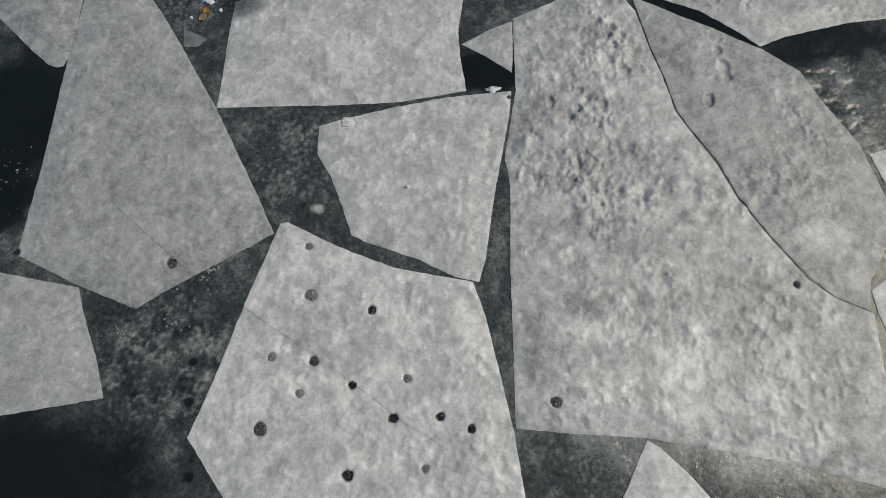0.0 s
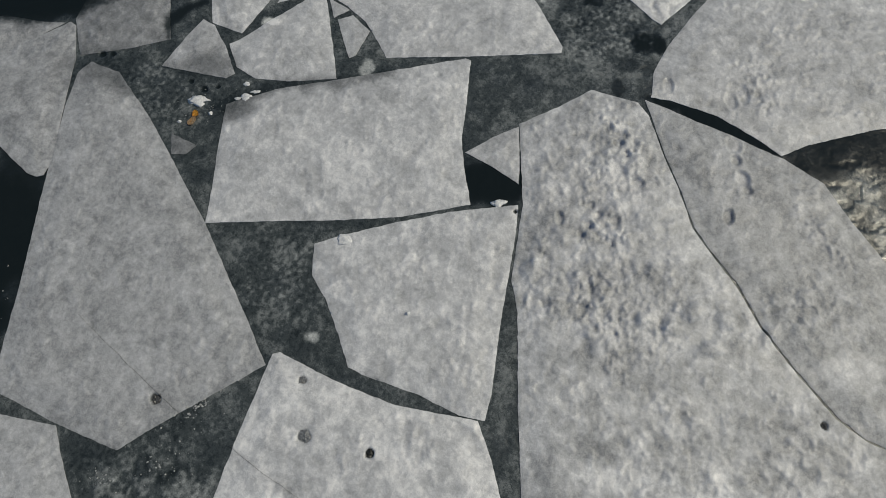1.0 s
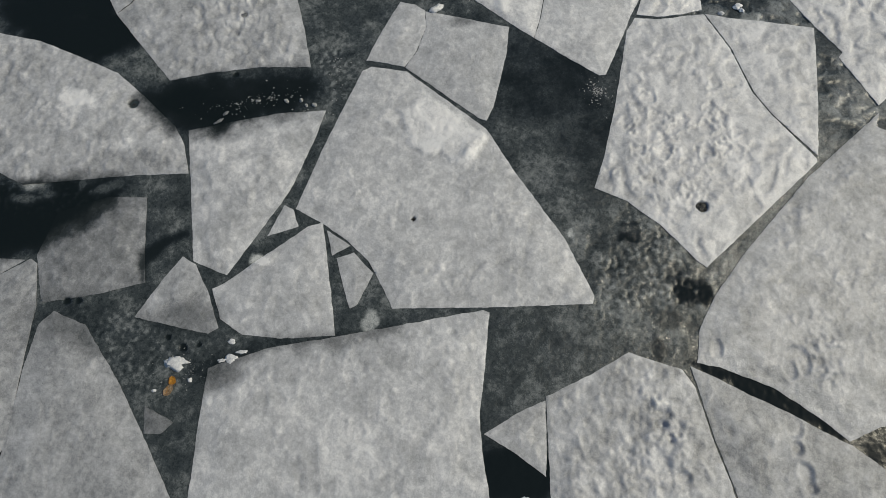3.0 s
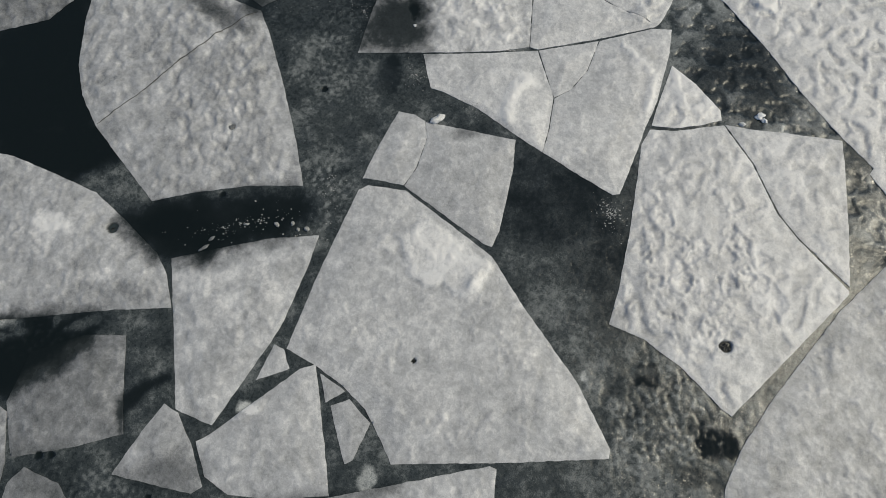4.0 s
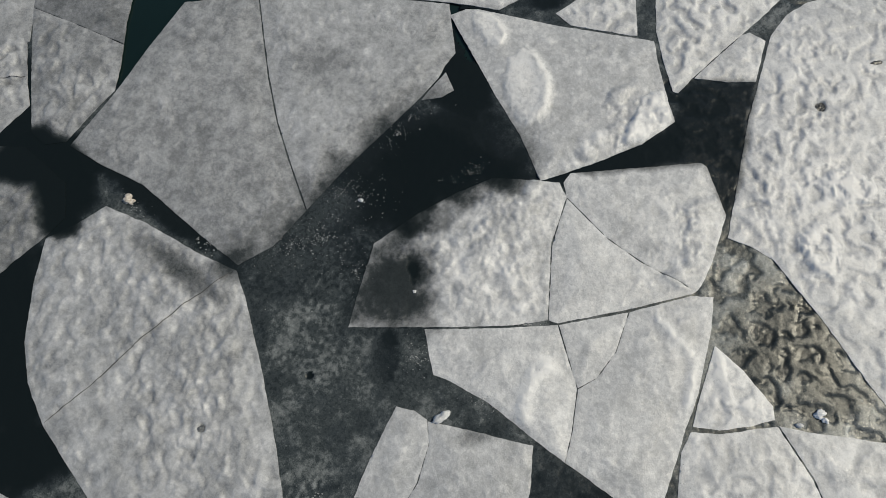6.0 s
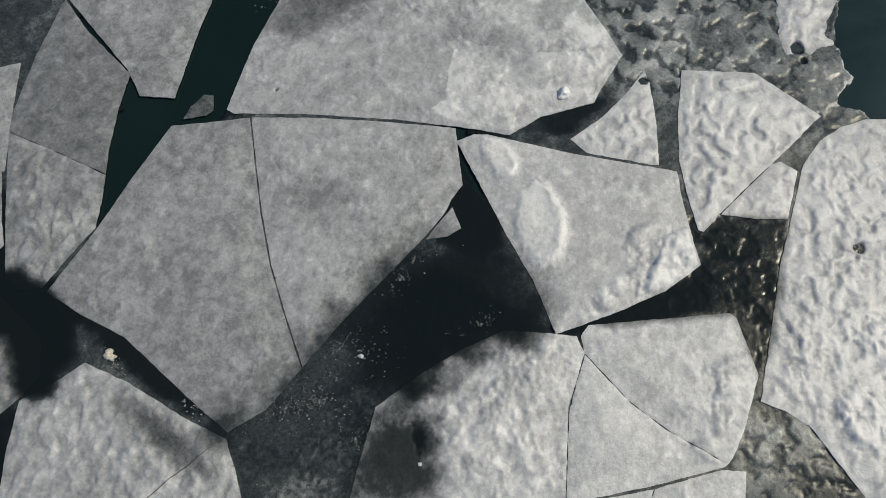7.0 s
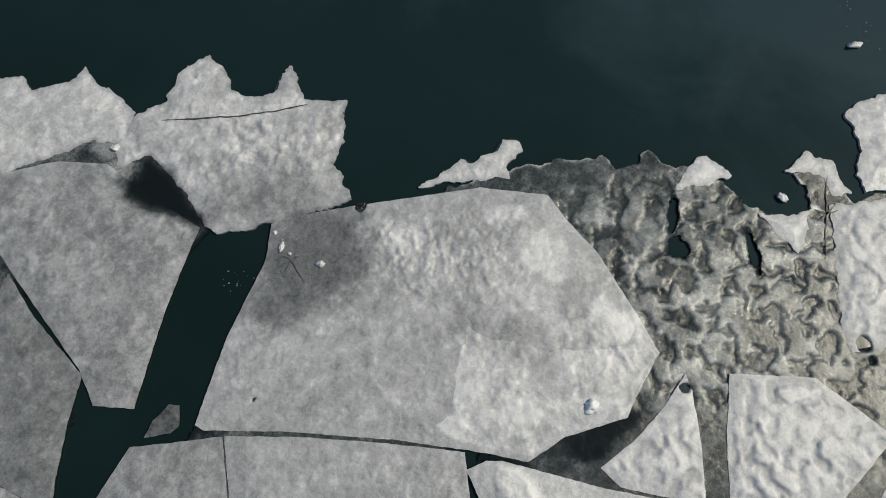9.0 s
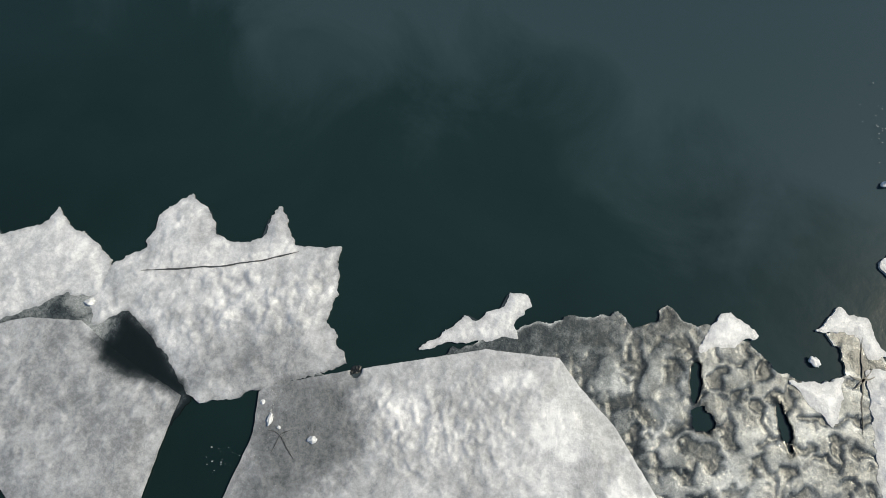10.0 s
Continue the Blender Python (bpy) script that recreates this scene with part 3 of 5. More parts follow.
trodden(8.05, 10.99, 0.51, 0.94, 0, .03, .7)
trodden(6.96, 5.00, 0.71, 0.80, 0, .025, .7)
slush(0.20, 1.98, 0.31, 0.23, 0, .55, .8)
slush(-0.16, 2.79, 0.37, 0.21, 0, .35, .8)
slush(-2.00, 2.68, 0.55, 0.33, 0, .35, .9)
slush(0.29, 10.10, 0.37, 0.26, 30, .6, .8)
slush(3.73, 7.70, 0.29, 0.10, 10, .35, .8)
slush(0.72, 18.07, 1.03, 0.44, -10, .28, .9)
snowfall(9.32, 15.33, 0.52, 0.34, 0, .75, .8)
snowfall(9.80, 6.22, 0.37, 0.46, 0, .6, .8)
snowfall(10.25, -0.07, 0.26, 0.44, -30, .6, .8)
snowfall(10.16, -1.13, 0.17, 0.51, 0, .6, .8)
lead(7.36, 11.99, 0.71, 1.24, 0, .75, .6)
snowfall(8.27, 4.26, 1.29, 0.24, 50, .60, .9)
snowfall(9.77, 6.33, 0.27, 0.55, 0, .62, .9)
snowfall(9.18, 5.57, 0.19, 0.85, 0, .60, .9)
snowfall(6.04, 4.83, 0.30, 0.99, 15, .45, .9)
snowfall(9.94, 0.45, 0.35, 0.39, -50, .64, .9)
snowfall(10.06, -0.72, 0.21, 0.59, 0, .62, .9)
snowfall(5.52, 1.92, 0.98, 0.36, 25, .54, .9)
snowfall(1.27, 10.61, 0.46, 0.46, 45, .40, 1.0)
snowfall(0.86, 10.11, 0.60, 0.30, 0, .40, 1.0)
snowfall(1.56, 10.27, 0.55, 0.55, 0, .36, 1.0)
snowfall(1.48, 10.89, 0.46, 0.70, -45, .42, 1.0)
snowfall(1.22, 10.09, 0.68, 0.38, 20, .42, 1.0)
slush(2.88, 9.92, 0.10, 0.21, 0, 1.0, .5)
snowfall(-2.98, 4.57, 0.26, 0.08, 0, .5, .6)
snowfall(-1.79, 4.72, 0.22, 0.09, 20, .5, .6)
snowfall(-2.15, 4.81, 0.06, 0.12, 0, .45, .6)
snowfall(-1.57, 4.81, 0.12, 0.10, 0, .42, .6)
snowfall(-2.64, 4.63, 0.12, 0.07, 0, .45, .6)
snowfall(-2.88, 4.77, 0.18, 0.07, 0, .6, .6)
lead(6.14, 3.98, 0.18, 0.15, 20, .9, .35)
snowfall(5.90, 4.04, 0.07, 0.21, 0, .5, .6)
snowfall(6.04, 3.76, 0.23, 0.07, 10, .5, .6)
snowfall(6.35, 3.87, 0.07, 0.17, -40, .5, .6)
lead(6.86, 3.10, 0.16, 0.19, 0, .85, .4)
lead(7.12, 3.06, 0.11, 0.19, 0, .85, .4)
lead(6.38, 2.26, 0.09, 0.16, 0, .85, .4)
lead(6.58, 2.69, 0.16, 0.11, 0, .7, .5)
snowfall(6.27, 2.59, 0.10, 0.29, 0, .62, .7)
snowfall(5.96, 2.86, 0.13, 0.16, 0, .6, .7)
snowfall(6.63, 2.48, 0.27, 0.09, 0, .62, .7)
snowfall(6.54, 3.48, 0.13, 0.21, 0, .5, .7)
snowfall(7.27, 3.32, 0.13, 0.08, 40, .7, .7)
trodden(-3.68, 13.35, 0.47, 0.57, 0, .03, .8)
trodden(-2.87, 10.63, 0.52, 0.43, 0, .03, .8)
trodden(-0.87, 9.81, 0.75, 0.50, -30, .022, .8)
snowfall(8.76, 4.82, 0.68, 0.14, 48, .66, .9)
snowfall(9.19, 7.84, 0.33, 0.15, -35, .7, .9)
snowfall(9.33, 5.38, 0.62, 0.14, 48, .66, .9)
snowfall(8.77, 14.19, 0.50, 0.12, 40, .7, .9)
flood(1.0, 0.11, [(-3.72, 11.79), (-3.57, 11.95), (-3.35, 12.25), (-2.87, 12.37), (-2.40, 12.03), (-1.97, 11.62), (-1.88, 11.07), (-2.11, 10.83), (-2.07, 10.53), (-2.34, 10.44), (-2.60, 10.55), (-2.72, 10.94), (-2.92, 11.31), (-3.36, 11.39), (-4.01, 11.45), (-4.28, 11.85)])
flood(0.72, 0.45, [(3.05, 12.71), (3.59, 12.70), (4.24, 12.43), (4.68, 11.58), (4.59, 11.38), (3.75, 11.11), (3.16, 10.64), (2.58, 10.35), (1.81, 10.43), (1.19, 10.36), (0.79, 10.52), (1.23, 10.94), (1.75, 11.70), (2.39, 12.41)])
flood(0.36, 0.4, [(1.31, 10.98), (2.11, 10.58), (2.73, 10.34), (2.59, 9.61), (2.14, 9.54), (1.83, 9.91), (0.94, 9.62), (0.46, 9.85), (0.20, 10.14), (0.79, 10.59)])
flood(1.0, 0.30, [(2.71, 12.31), (3.03, 12.39), (3.75, 12.21), (4.30, 11.79), (4.70, 11.33), (4.31, 11.18), (3.76, 11.03), (3.37, 10.91), (3.02, 10.57), (2.84, 10.34), (2.42, 10.58), (1.80, 10.77), (1.78, 11.27)])
flood(1.0, 0.26, [(-1.46, 6.33), (-0.79, 6.57), (0.15, 6.65), (1.22, 6.68), (1.40, 6.39), (1.00, 6.01), (0.39, 5.90), (-0.12, 5.61), (-0.82, 5.72), (-1.17, 5.94)])
flood(1.0, 0.22, [(-4.32, 4.73), (-2.27, 4.90), (-1.44, 4.81), (-1.61, 4.42), (-2.05, 4.13), (-2.60, 3.76), (-3.35, 3.57), (-4.07, 3.67)])
flood(1.0, 0.13, [(-1.58, 18.49), (-1.21, 18.73), (-0.87, 18.47), (-0.61, 18.12), (-0.30, 17.68), (-0.71, 17.80), (-1.15, 17.89), (-1.53, 18.14)])
flood(0.42, 0.28, [(0.71, 17.46), (0.94, 17.83), (1.89, 18.00), (2.07, 17.34), (2.13, 16.88), (1.68, 16.54), (1.36, 16.29), (0.79, 16.13), (0.37, 16.31), (0.57, 16.92)])
flood(0.8, 0.30, [(1.86, 9.19), (2.13, 10.05), (2.89, 10.49), (3.12, 10.19), (3.11, 9.18)])
mound(4.67, 11.25, 0.21, 0.08, 55, 0.035, 0.6)
mound(4.36, 10.88, 0.21, 0.08, 40, 0.035, 0.6)
mound(3.97, 10.61, 0.21, 0.08, 30, 0.035, 0.6)
mound(3.58, 10.38, 0.21, 0.08, 20, 0.035, 0.6)
mound(3.20, 10.28, 0.21, 0.08, 5, 0.035, 0.6)
mound(2.91, 10.30, 0.21, 0.08, -5, 0.035, 0.6)
mound(4.13, 10.56, 0.18, 0.13, 30, 0.03, 0.8)
mound(3.87, 10.03, 0.18, 0.13, 30, 0.03, 0.8)
mound(4.28, 9.85, 0.18, 0.13, 30, 0.03, 0.8)
mound(3.69, 9.59, 0.18, 0.13, 30, 0.03, 0.8)
snowfall(2.67, 17.41, 0.70, 0.49, -35, 0.86, 0.8)
snowfall(3.25, 16.94, 0.49, 0.41, 0, 0.84, 0.9)
snowfall(4.68, 17.09, 0.74, 0.57, -30, 0.95, 0.8)
snowfall(5.58, 16.11, 0.62, 0.41, -30, 0.98, 0.7)
snowfall(4.04, 17.75, 0.66, 0.29, 0, 0.88, 0.9)
trodden(2.67, 17.23, 0.74, 0.57, -35, 0.035, 0.7)
trodden(3.59, 17.03, 0.57, 0.49, -35, 0.03, 0.8)
trodden(5.38, 15.69, 0.57, 0.49, 0, 0.02, 0.8)
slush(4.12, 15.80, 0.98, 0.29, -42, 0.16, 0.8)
pitted(7.03, 5.62, 1.07, 0.98, 0, 0.026, 0.5)
pitted(6.64, 5.20, 0.90, 0.74, 0, 0.028, 0.6)
pitted(7.16, 8.15, 0.57, 0.49, 0, 0.02, 0.7)
pitted(-0.10, 8.20, 0.74, 1.31, 0, 0.018, 0.7)
pitted(9.18, 12.65, 0.66, 1.64, 0, 0.02, 0.7)
relief(8.07, 1.23, 0.10, 0.14, 0, -0.045, 0.35)
relief(8.06, 0.97, 0.07, 0.08, 0, -0.045, 0.35)
relief(8.12, 0.66, 0.09, 0.12, 15, -0.045, 0.35)
relief(8.16, 0.46, 0.07, 0.07, 0, -0.045, 0.35)
relief(7.82, 0.05, 0.07, 0.12, -10, -0.045, 0.35)
relief(6.53, 0.60, 0.10, 0.07, 0, -0.045, 0.35)
relief(5.79, 0.25, 0.07, 0.06, 0, -0.045, 0.35)
relief(5.88, 0.09, 0.07, 0.06, 0, -0.045, 0.35)
relief(6.13, 0.00, 0.08, 0.07, 20, -0.045, 0.35)
relief(5.74, -0.07, 0.07, 0.06, 0, -0.045, 0.35)
relief(5.93, -0.28, 0.07, 0.06, 0, -0.045, 0.35)
relief(6.03, -0.35, 0.07, 0.06, 0, -0.045, 0.35)
relief(5.32, 0.04, 0.06, 0.10, 0, -0.045, 0.35)
relief(6.29, 1.27, 0.08, 0.06, 0, -0.045, 0.35)
relief(6.39, 1.08, 0.07, 0.06, 0, -0.045, 0.35)
trodden(6.19, 1.32, 0.33, 0.57, 20, 0.045, 0.6)
trodden(5.91, -0.07, 0.41, 0.57, 0, 0.045, 0.6)
trodden(5.79, -1.10, 0.49, 0.74, 0, 0.045, 0.6)
trodden(5.01, -1.10, 0.49, 0.49, 0, 0.045, 0.6)
snowfall(4.34, 15.55, 0.98, 0.90, -30, 0.86, 0.9)
flood(0.72, 0.1, [(6.96, 12.68), (7.23, 12.96), (8.19, 12.90), (7.83, 11.61), (7.45, 10.70), (7.24, 11.53), (5.37, 11.40), (6.83, 12.07)])
snowfall(7.04, -4.09, 2.21, 1.07, 0, 0.88, 1.0)
snowfall(9.16, -2.21, 0.74, 0.49, 0, 0.84, 1.0)
snowfall(5.75, -3.53, 0.98, 0.49, 0, 0.87, 1.0)
honeycomb(7.15, 12.20, 1.10, 1.30, .65)
lead(8.12, 8.76, 0.90, 0.74, -40, 0.38, 0.6)
snowfall(-2.29, 6.10, 0.66, 0.49, 0, 0.84, 0.9)
snowfall(-0.41, 9.47, 0.66, 0.57, -20, 0.82, 0.9)
snowfall(0.17, 8.03, 0.57, 1.07, 0, 0.78, 1.0)
snowfall(0.55, 5.00, 0.66, 0.41, 0, 0.86, 0.9)
snowfall(0.80, 5.64, 0.41, 0.25, 0, 0.84, 0.9)
snowfall(2.30, 1.05, 1.07, 0.57, 20, 0.84, 1.0)
snowfall(0.25, 4.95, 0.49, 0.41, 0, 0.87, 0.9)
flood(0.45, 0.16, [(0.05, 2.11), (0.88, 2.44), (1.91, 2.51), (2.76, 2.68), (2.77, 2.54), (1.92, 2.34), (0.89, 2.23), (0.24, 1.96)])
flood(0.4, 0.18, [(-2.40, 2.85), (-1.68, 2.70), (-1.38, 2.19), (-1.78, 2.28), (-2.34, 2.52)])
flood(0.3, 0.15, [(-1.03, 2.74), (-0.48, 2.93), (0.18, 2.50), (-0.34, 2.51)])
flood(0.7, 0.07, [(-1.08, 3.66), (-0.78, 3.93), (-0.41, 4.07), (-0.39, 3.95), (-0.71, 3.77), (-0.92, 3.53), (-1.00, 3.22), (-1.11, 3.50)])
bore(-0.28, 2.30, 0.055, 'dark')
bore(-0.51, 2.45, 0.040, 'dark')
bore(-2.05, 2.97, 0.050, 'dark')
bore(-1.88, 2.98, 0.045, 'dark')
bore(-0.06, 2.34, 0.030, 'dark')
bore(0.03, 6.69, 0.045, 'dark')
snowfall(-0.39, 9.67, 0.41, 0.29, 0, 0.84, 0.8)
snowfall(-2.95, 4.87, 0.29, 0.18, -20, 0.86, 0.8)
snowfall(-1.17, 5.47, 0.49, 0.33, 0, 0.8, 0.9)
snowfall(4.39, 16.39, 1.56, 1.07, -30, 0.84, 0.9)
snowfall(7.23, -4.40, 3.12, 1.39, 0, 0.84, 0.9)
snowfall(8.25, -5.20, 1.31, 0.57, 0, 0.88, 0.9)
lead(8.12, 8.76, 0.82, 0.74, -40, 0.55, 0.7)
flecked(-0.32, -3.99, 1.07, 1.23, 0, 0.55, 0.6)
flecked(1.30, -0.87, 0.66, 0.74, 0, 0.5, 0.8)
flecked(-1.16, 2.36, 1.15, 0.57, 0, 0.6, 0.8)
flecked(1.36, 10.13, 0.90, 0.57, 20, 0.55, 0.8)
flecked(1.70, 8.99, 0.90, 0.90, 0, 0.5, 0.9)
flecked(-2.76, 4.62, 1.07, 0.25, 0, 0.8, 0.8)
flecked(1.65, 6.78, 0.33, 0.49, 0, 0.8, 0.8)
flecked(5.69, -5.42, 0.90, 0.33, 0, 0.5, 0.8)
flecked(6.29, 3.39, 0.66, 0.82, -40, 0.7, 0.8)
flood(0.62, 0.2, [(2.20, 10.29), (2.62, 10.66), (3.13, 10.96), (3.48, 11.23), (3.83, 11.24), (3.43, 10.78), (3.00, 10.41), (2.67, 10.03), (2.26, 9.68)])
snowfall(-2.41, 6.23, 0.45, 0.29, -10, 0.97, 0.8)
snowfall(-1.54, 5.48, 0.33, 0.21, 0, 0.88, 0.9)
ridge(0.10, 0.030, [(4.68, 13.51), (4.83, 13.29), (4.94, 13.03), (4.93, 12.71), (4.85, 12.44), (4.64, 12.29), (4.46, 12.37)])
pack(0.016, 0.10, [(4.59, 13.55), (4.79, 13.40), (4.97, 13.03), (4.93, 12.55), (4.72, 12.29), (4.49, 12.34), (4.32, 12.64), (4.27, 13.04), (4.39, 13.38)])
pack(0.016, 0.08, [(3.78, 14.36), (4.10, 14.33), (4.34, 13.83), (4.25, 13.64), (4.05, 13.66), (3.85, 13.97)])
ridge(0.09, 0.022, [(4.19, 14.18), (4.31, 13.87), (4.27, 13.70), (4.09, 13.66)])
ridge(0.07, 0.020, [(4.93, 13.79), (5.03, 13.69), (5.11, 13.65)])
pack(0.022, 0.05, [(6.42, 12.67), (6.77, 12.82), (6.84, 12.28), (6.75, 11.99), (5.93, 11.82), (6.08, 12.08), (6.27, 12.38)])
ridge(0.09, 0.030, [(5.46, 11.71), (5.49, 11.90), (5.61, 11.99), (5.77, 12.02)])
ridge(0.08, 0.025, [(5.08, 11.50), (5.23, 11.56), (5.38, 11.52)])
ridge(0.10, 0.030, [(4.78, 8.56), (4.58, 8.53), (4.43, 8.30), (4.36, 8.02), (4.36, 7.75)])
pack(0.008, 0.10, [(3.62, 8.35), (3.86, 8.63), (4.19, 8.80), (4.75, 8.71), (5.04, 8.30), (4.88, 7.51), (4.79, 7.36), (4.31, 7.83)])
ridge(0.07, 0.022, [(6.14, 9.42), (6.32, 9.16), (6.53, 8.86), (6.69, 8.65), (6.62, 8.29), (6.51, 8.01)])
pack(0.008, 0.12, [(6.70, 8.61), (6.85, 8.86), (6.47, 7.66), (6.49, 8.13)])
ridge(0.10, 0.022, [(4.26, 7.40), (4.41, 7.37)])
pack(0.016, 0.09, [(2.69, 6.01), (3.15, 6.27), (3.87, 5.67), (4.08, 5.56), (3.83, 5.17), (3.51, 5.08), (3.33, 5.28), (3.08, 5.22), (2.87, 5.42)])
ridge(0.10, 0.034, [(4.06, 5.62), (3.85, 5.45), (3.75, 5.21), (3.60, 5.05)])
ridge(0.07, 0.020, [(2.39, 5.82), (2.48, 5.93), (2.55, 6.08)])
pack(0.016, 0.07, [(8.88, 11.27), (9.25, 11.43), (9.60, 11.21), (9.59, 10.95), (9.05, 10.84)])


def link_part(name, mesh, mat, parent, label=""):
    ob = new(name, mesh)
    ob.data.materials.append(mat)
    ob.parent = parent
    ob.matrix_parent_inverse = Matrix.Translation(-parent.location)
    return tagged(ob, label)


def slab_mesh(corners):
    """The body of a floe below its snow: its plan drawn in a little, with a slanting, chamfered underside."""
    p = np.array(corners)
    mid = p.mean(0)
    bm = bmesh.new()
    rings = []
    for inset, z in ((0.07, -0.006), (0.04, -0.03), (0.05, -0.12), (0.11, -0.17)):
        away = p - mid
        q = p - away / np.maximum(np.hypot(*away.T)[:, None], 0.2) * inset
        rings.append([bm.verts.new((*v, z)) for v in q])
    n = len(p)
    for a, b in zip(rings, rings[1:]):
        for k in range(n):
            bm.faces.new((a[k], b[k], b[(k + 1) % n], a[(k + 1) % n]))
    bm.faces.new(rings[0])
    bm.faces.new(rings[-1][::-1])
    bmesh.ops.recalc_face_normals(bm, faces=bm.faces[:])
    mesh = bpy.data.meshes.new("ice_slab")
    bm.to_mesh(mesh)
    bm.free()
    return mesh


CLEAN, CRACKED, RAGGED, FADED = (0.004, 0.012, 0.16), (0.012, 0.010, 0.16), (0.0, 0.075, 0.22), (0.0, 0.05, 0.30)
STEP = 0.022
FREEBOARD = 0.016
FLOES, CRUSTS = [], []


def ice_floe(label, level, rough, worm, edge, corners, on=None):
    """One floe: its cover of snow (0 to 1), how rough it lies, how winding its relief is, and the corners of its plan."""
    p = np.array(corners)
    lo, hi = p.min(0) - 0.2, p.max(0) + 0.2
    x, y = np.meshgrid(np.arange(lo[0], hi[0], STEP), np.arange(lo[1], hi[1], STEP), indexing="ij")
    d = outline(x, y, corners, edge)
    inside = d < 0
    cells = inside[:-1, :-1] | inside[1:, :-1] | inside[:-1, 1:] | inside[1:, 1:]
    # pull the outermost row of the net on to the outline
    reach = (d >= 0) & (d < 2.5 * STEP)
    px, py = x[reach], y[reach]
    for k in range(3):
        e = 0.004
        d0 = outline(px, py, corners, edge)
        gx, gy = (outline(px + e, py, corners, edge) - d0) / e, (outline(px, py + e, corners, edge) - d0) / e
        g = np.maximum(gx * gx + gy * gy, 0.3)
        px, py = px - d0 * gx / g, py - d0 * gy / g
    x[reach], y[reach] = px, py
    d = np.minimum(d, 0)
    seed = len(FLOES)
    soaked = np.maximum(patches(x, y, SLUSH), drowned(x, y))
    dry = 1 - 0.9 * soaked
    inner = smooth(0.0, 0.10, -d)
    z = (FREEBOARD * (0.55 + 0.45 * smooth(0.0, 0.03, -d)) + 0.034 * smooth(0.02, 0.45, -d)) * (1 - 0.8 * soaked)
    swirl, bumps = winding(x, y), sample(LUMP, x, y)
    bumps = smooth(0.2, 2.2, bumps) - 0.6 * smooth(0.5, 2.2, -bumps)
    mottle, blot = np.clip(sample(MOTTLE, x, y), -2, 2), np.clip(sample(BLOT, x, y), -2, 2)
    where = smooth(-0.8, 1.0, sample(BLOT, 0.5 * x, 0.5 * y + 4))
    z += rough * dry * inner * (0.90 * worm * swirl + (1 - worm) * (0.3 + 0.7 * where) * (2.0 * bumps + 0.20 * mottle) + 0.05 * (1 - worm) * mottle)
    snow = blown(x, y) * inner
    z += (lumps(x, y) + snow) * dry
    broken, dented = np.zeros_like(x), np.zeros_like(x)
    for spot in TRODDEN:
        broken = np.maximum(broken, patches(x, y, [(*spot[:5], 1.0, spot[6])]) * spot[5])
    for spot in PITTED:
        dented = np.maximum(dented, patches(x, y, [(*spot[:5], 1.0, spot[6])]) * spot[5])
    clod = clods(x, y)
    z += (0.95 * broken * clod + dented * craters(x, y)) * dry * inner
    z = np.where(z > 0.014, z, 0.008 + 0.006 * np.exp(np.minimum(z - 0.014, 0) / 0.006))
    if edge is RAGGED:
        z = z * (0.4 + 0.6 * smooth(0.0, 0.16, -d))
    hole = bored(x, y)
    z -= 0.06 * hole
    cover = level + 0.10 * (rough_noise(x, y, 1.2, 3, 33) - 0.5)
    cover = np.maximum(cover, patches(x, y, SNOWFALL))
    cover += 0.07 * worm * swirl + (0.060 * min(1.1, 0.40 + 120 * max(0, rough - 0.006)) * blot + 0.027 * mottle + 0.08 * bumps) * (1 - 0.5 * worm)
    cover += 1.8 * broken * clod + np.minimum(6.0 * snow, 0.19)
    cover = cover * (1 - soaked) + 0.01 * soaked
    if edge is RAGGED:
        cover = cover * (0.86 + 0.14 * smooth(0.0, 0.09, -d))
    cover = cover * (1 - 0.97 * hole)
    if on is not None:
        body = np.maximum(smooth(0.0, 0.16 * np.ptp(p[:, 0]), -d), smooth(0.0, 0.07, -d) * smooth(0.9, 0.3, x - p[:, 0].min()) * (np.ptp(p[:, 0]) > 2))
        cover = cover + (0.80 - level) * (1 - body)
        z = z - 0.016 * (1 - body)
        crust = link_part("snow_crust", sheet_mesh("snow_crust", x, y, z + 0.020, cells, cover, 0.0), FLOE, on, label)
        CRUSTS.append((corners, edge, lo, z + 0.020))
        return crust
    ob = tagged(new("ice_floe"), label, "ice floe", "ice floes")
    ob.location = (*p.mean(0), 0.0)
    link_part("snow_cover", sheet_mesh("snow_cover", x, y, z, cells, cover, -0.045 if edge is RAGGED else -0.004), FLOE, ob)
    link_part("ice_slab", slab_mesh(corners), SLAB, ob, "clear dark grey ice slab under the snow")
    FLOES.append((corners, edge, ob, lo, z, cover))
    return ob


ice_floe('grey-white snow-dusted ice floe set in dark ice', 0.7, .006, .25, CLEAN,
         [(-4.70, -2.36), (-2.92, -2.69), (-1.71, -2.92), (-1.55, -3.35), (-1.26, -3.99), (-1.09, -4.50), (-2.03, -4.66), (-4.00, -4.98)])
ice_floe('long wedge-shaped ice floe with frosted grey snow', 0.665, .007, .3, CLEAN,
         [(-2.72, -2.32), (-2.68, -2.45), (-1.71, -2.90), (-0.82, -3.25), (-0.45, -3.00), (1.10, -2.11), (0.79, -1.49), (0.02, -0.03), (-0.72, 1.20), (-1.09, 1.79), (-1.72, 2.63), (-2.21, 2.83), (-2.40, 2.63), (-2.50, 1.97), (-2.58, 0.55), (-2.62, -0.85)])
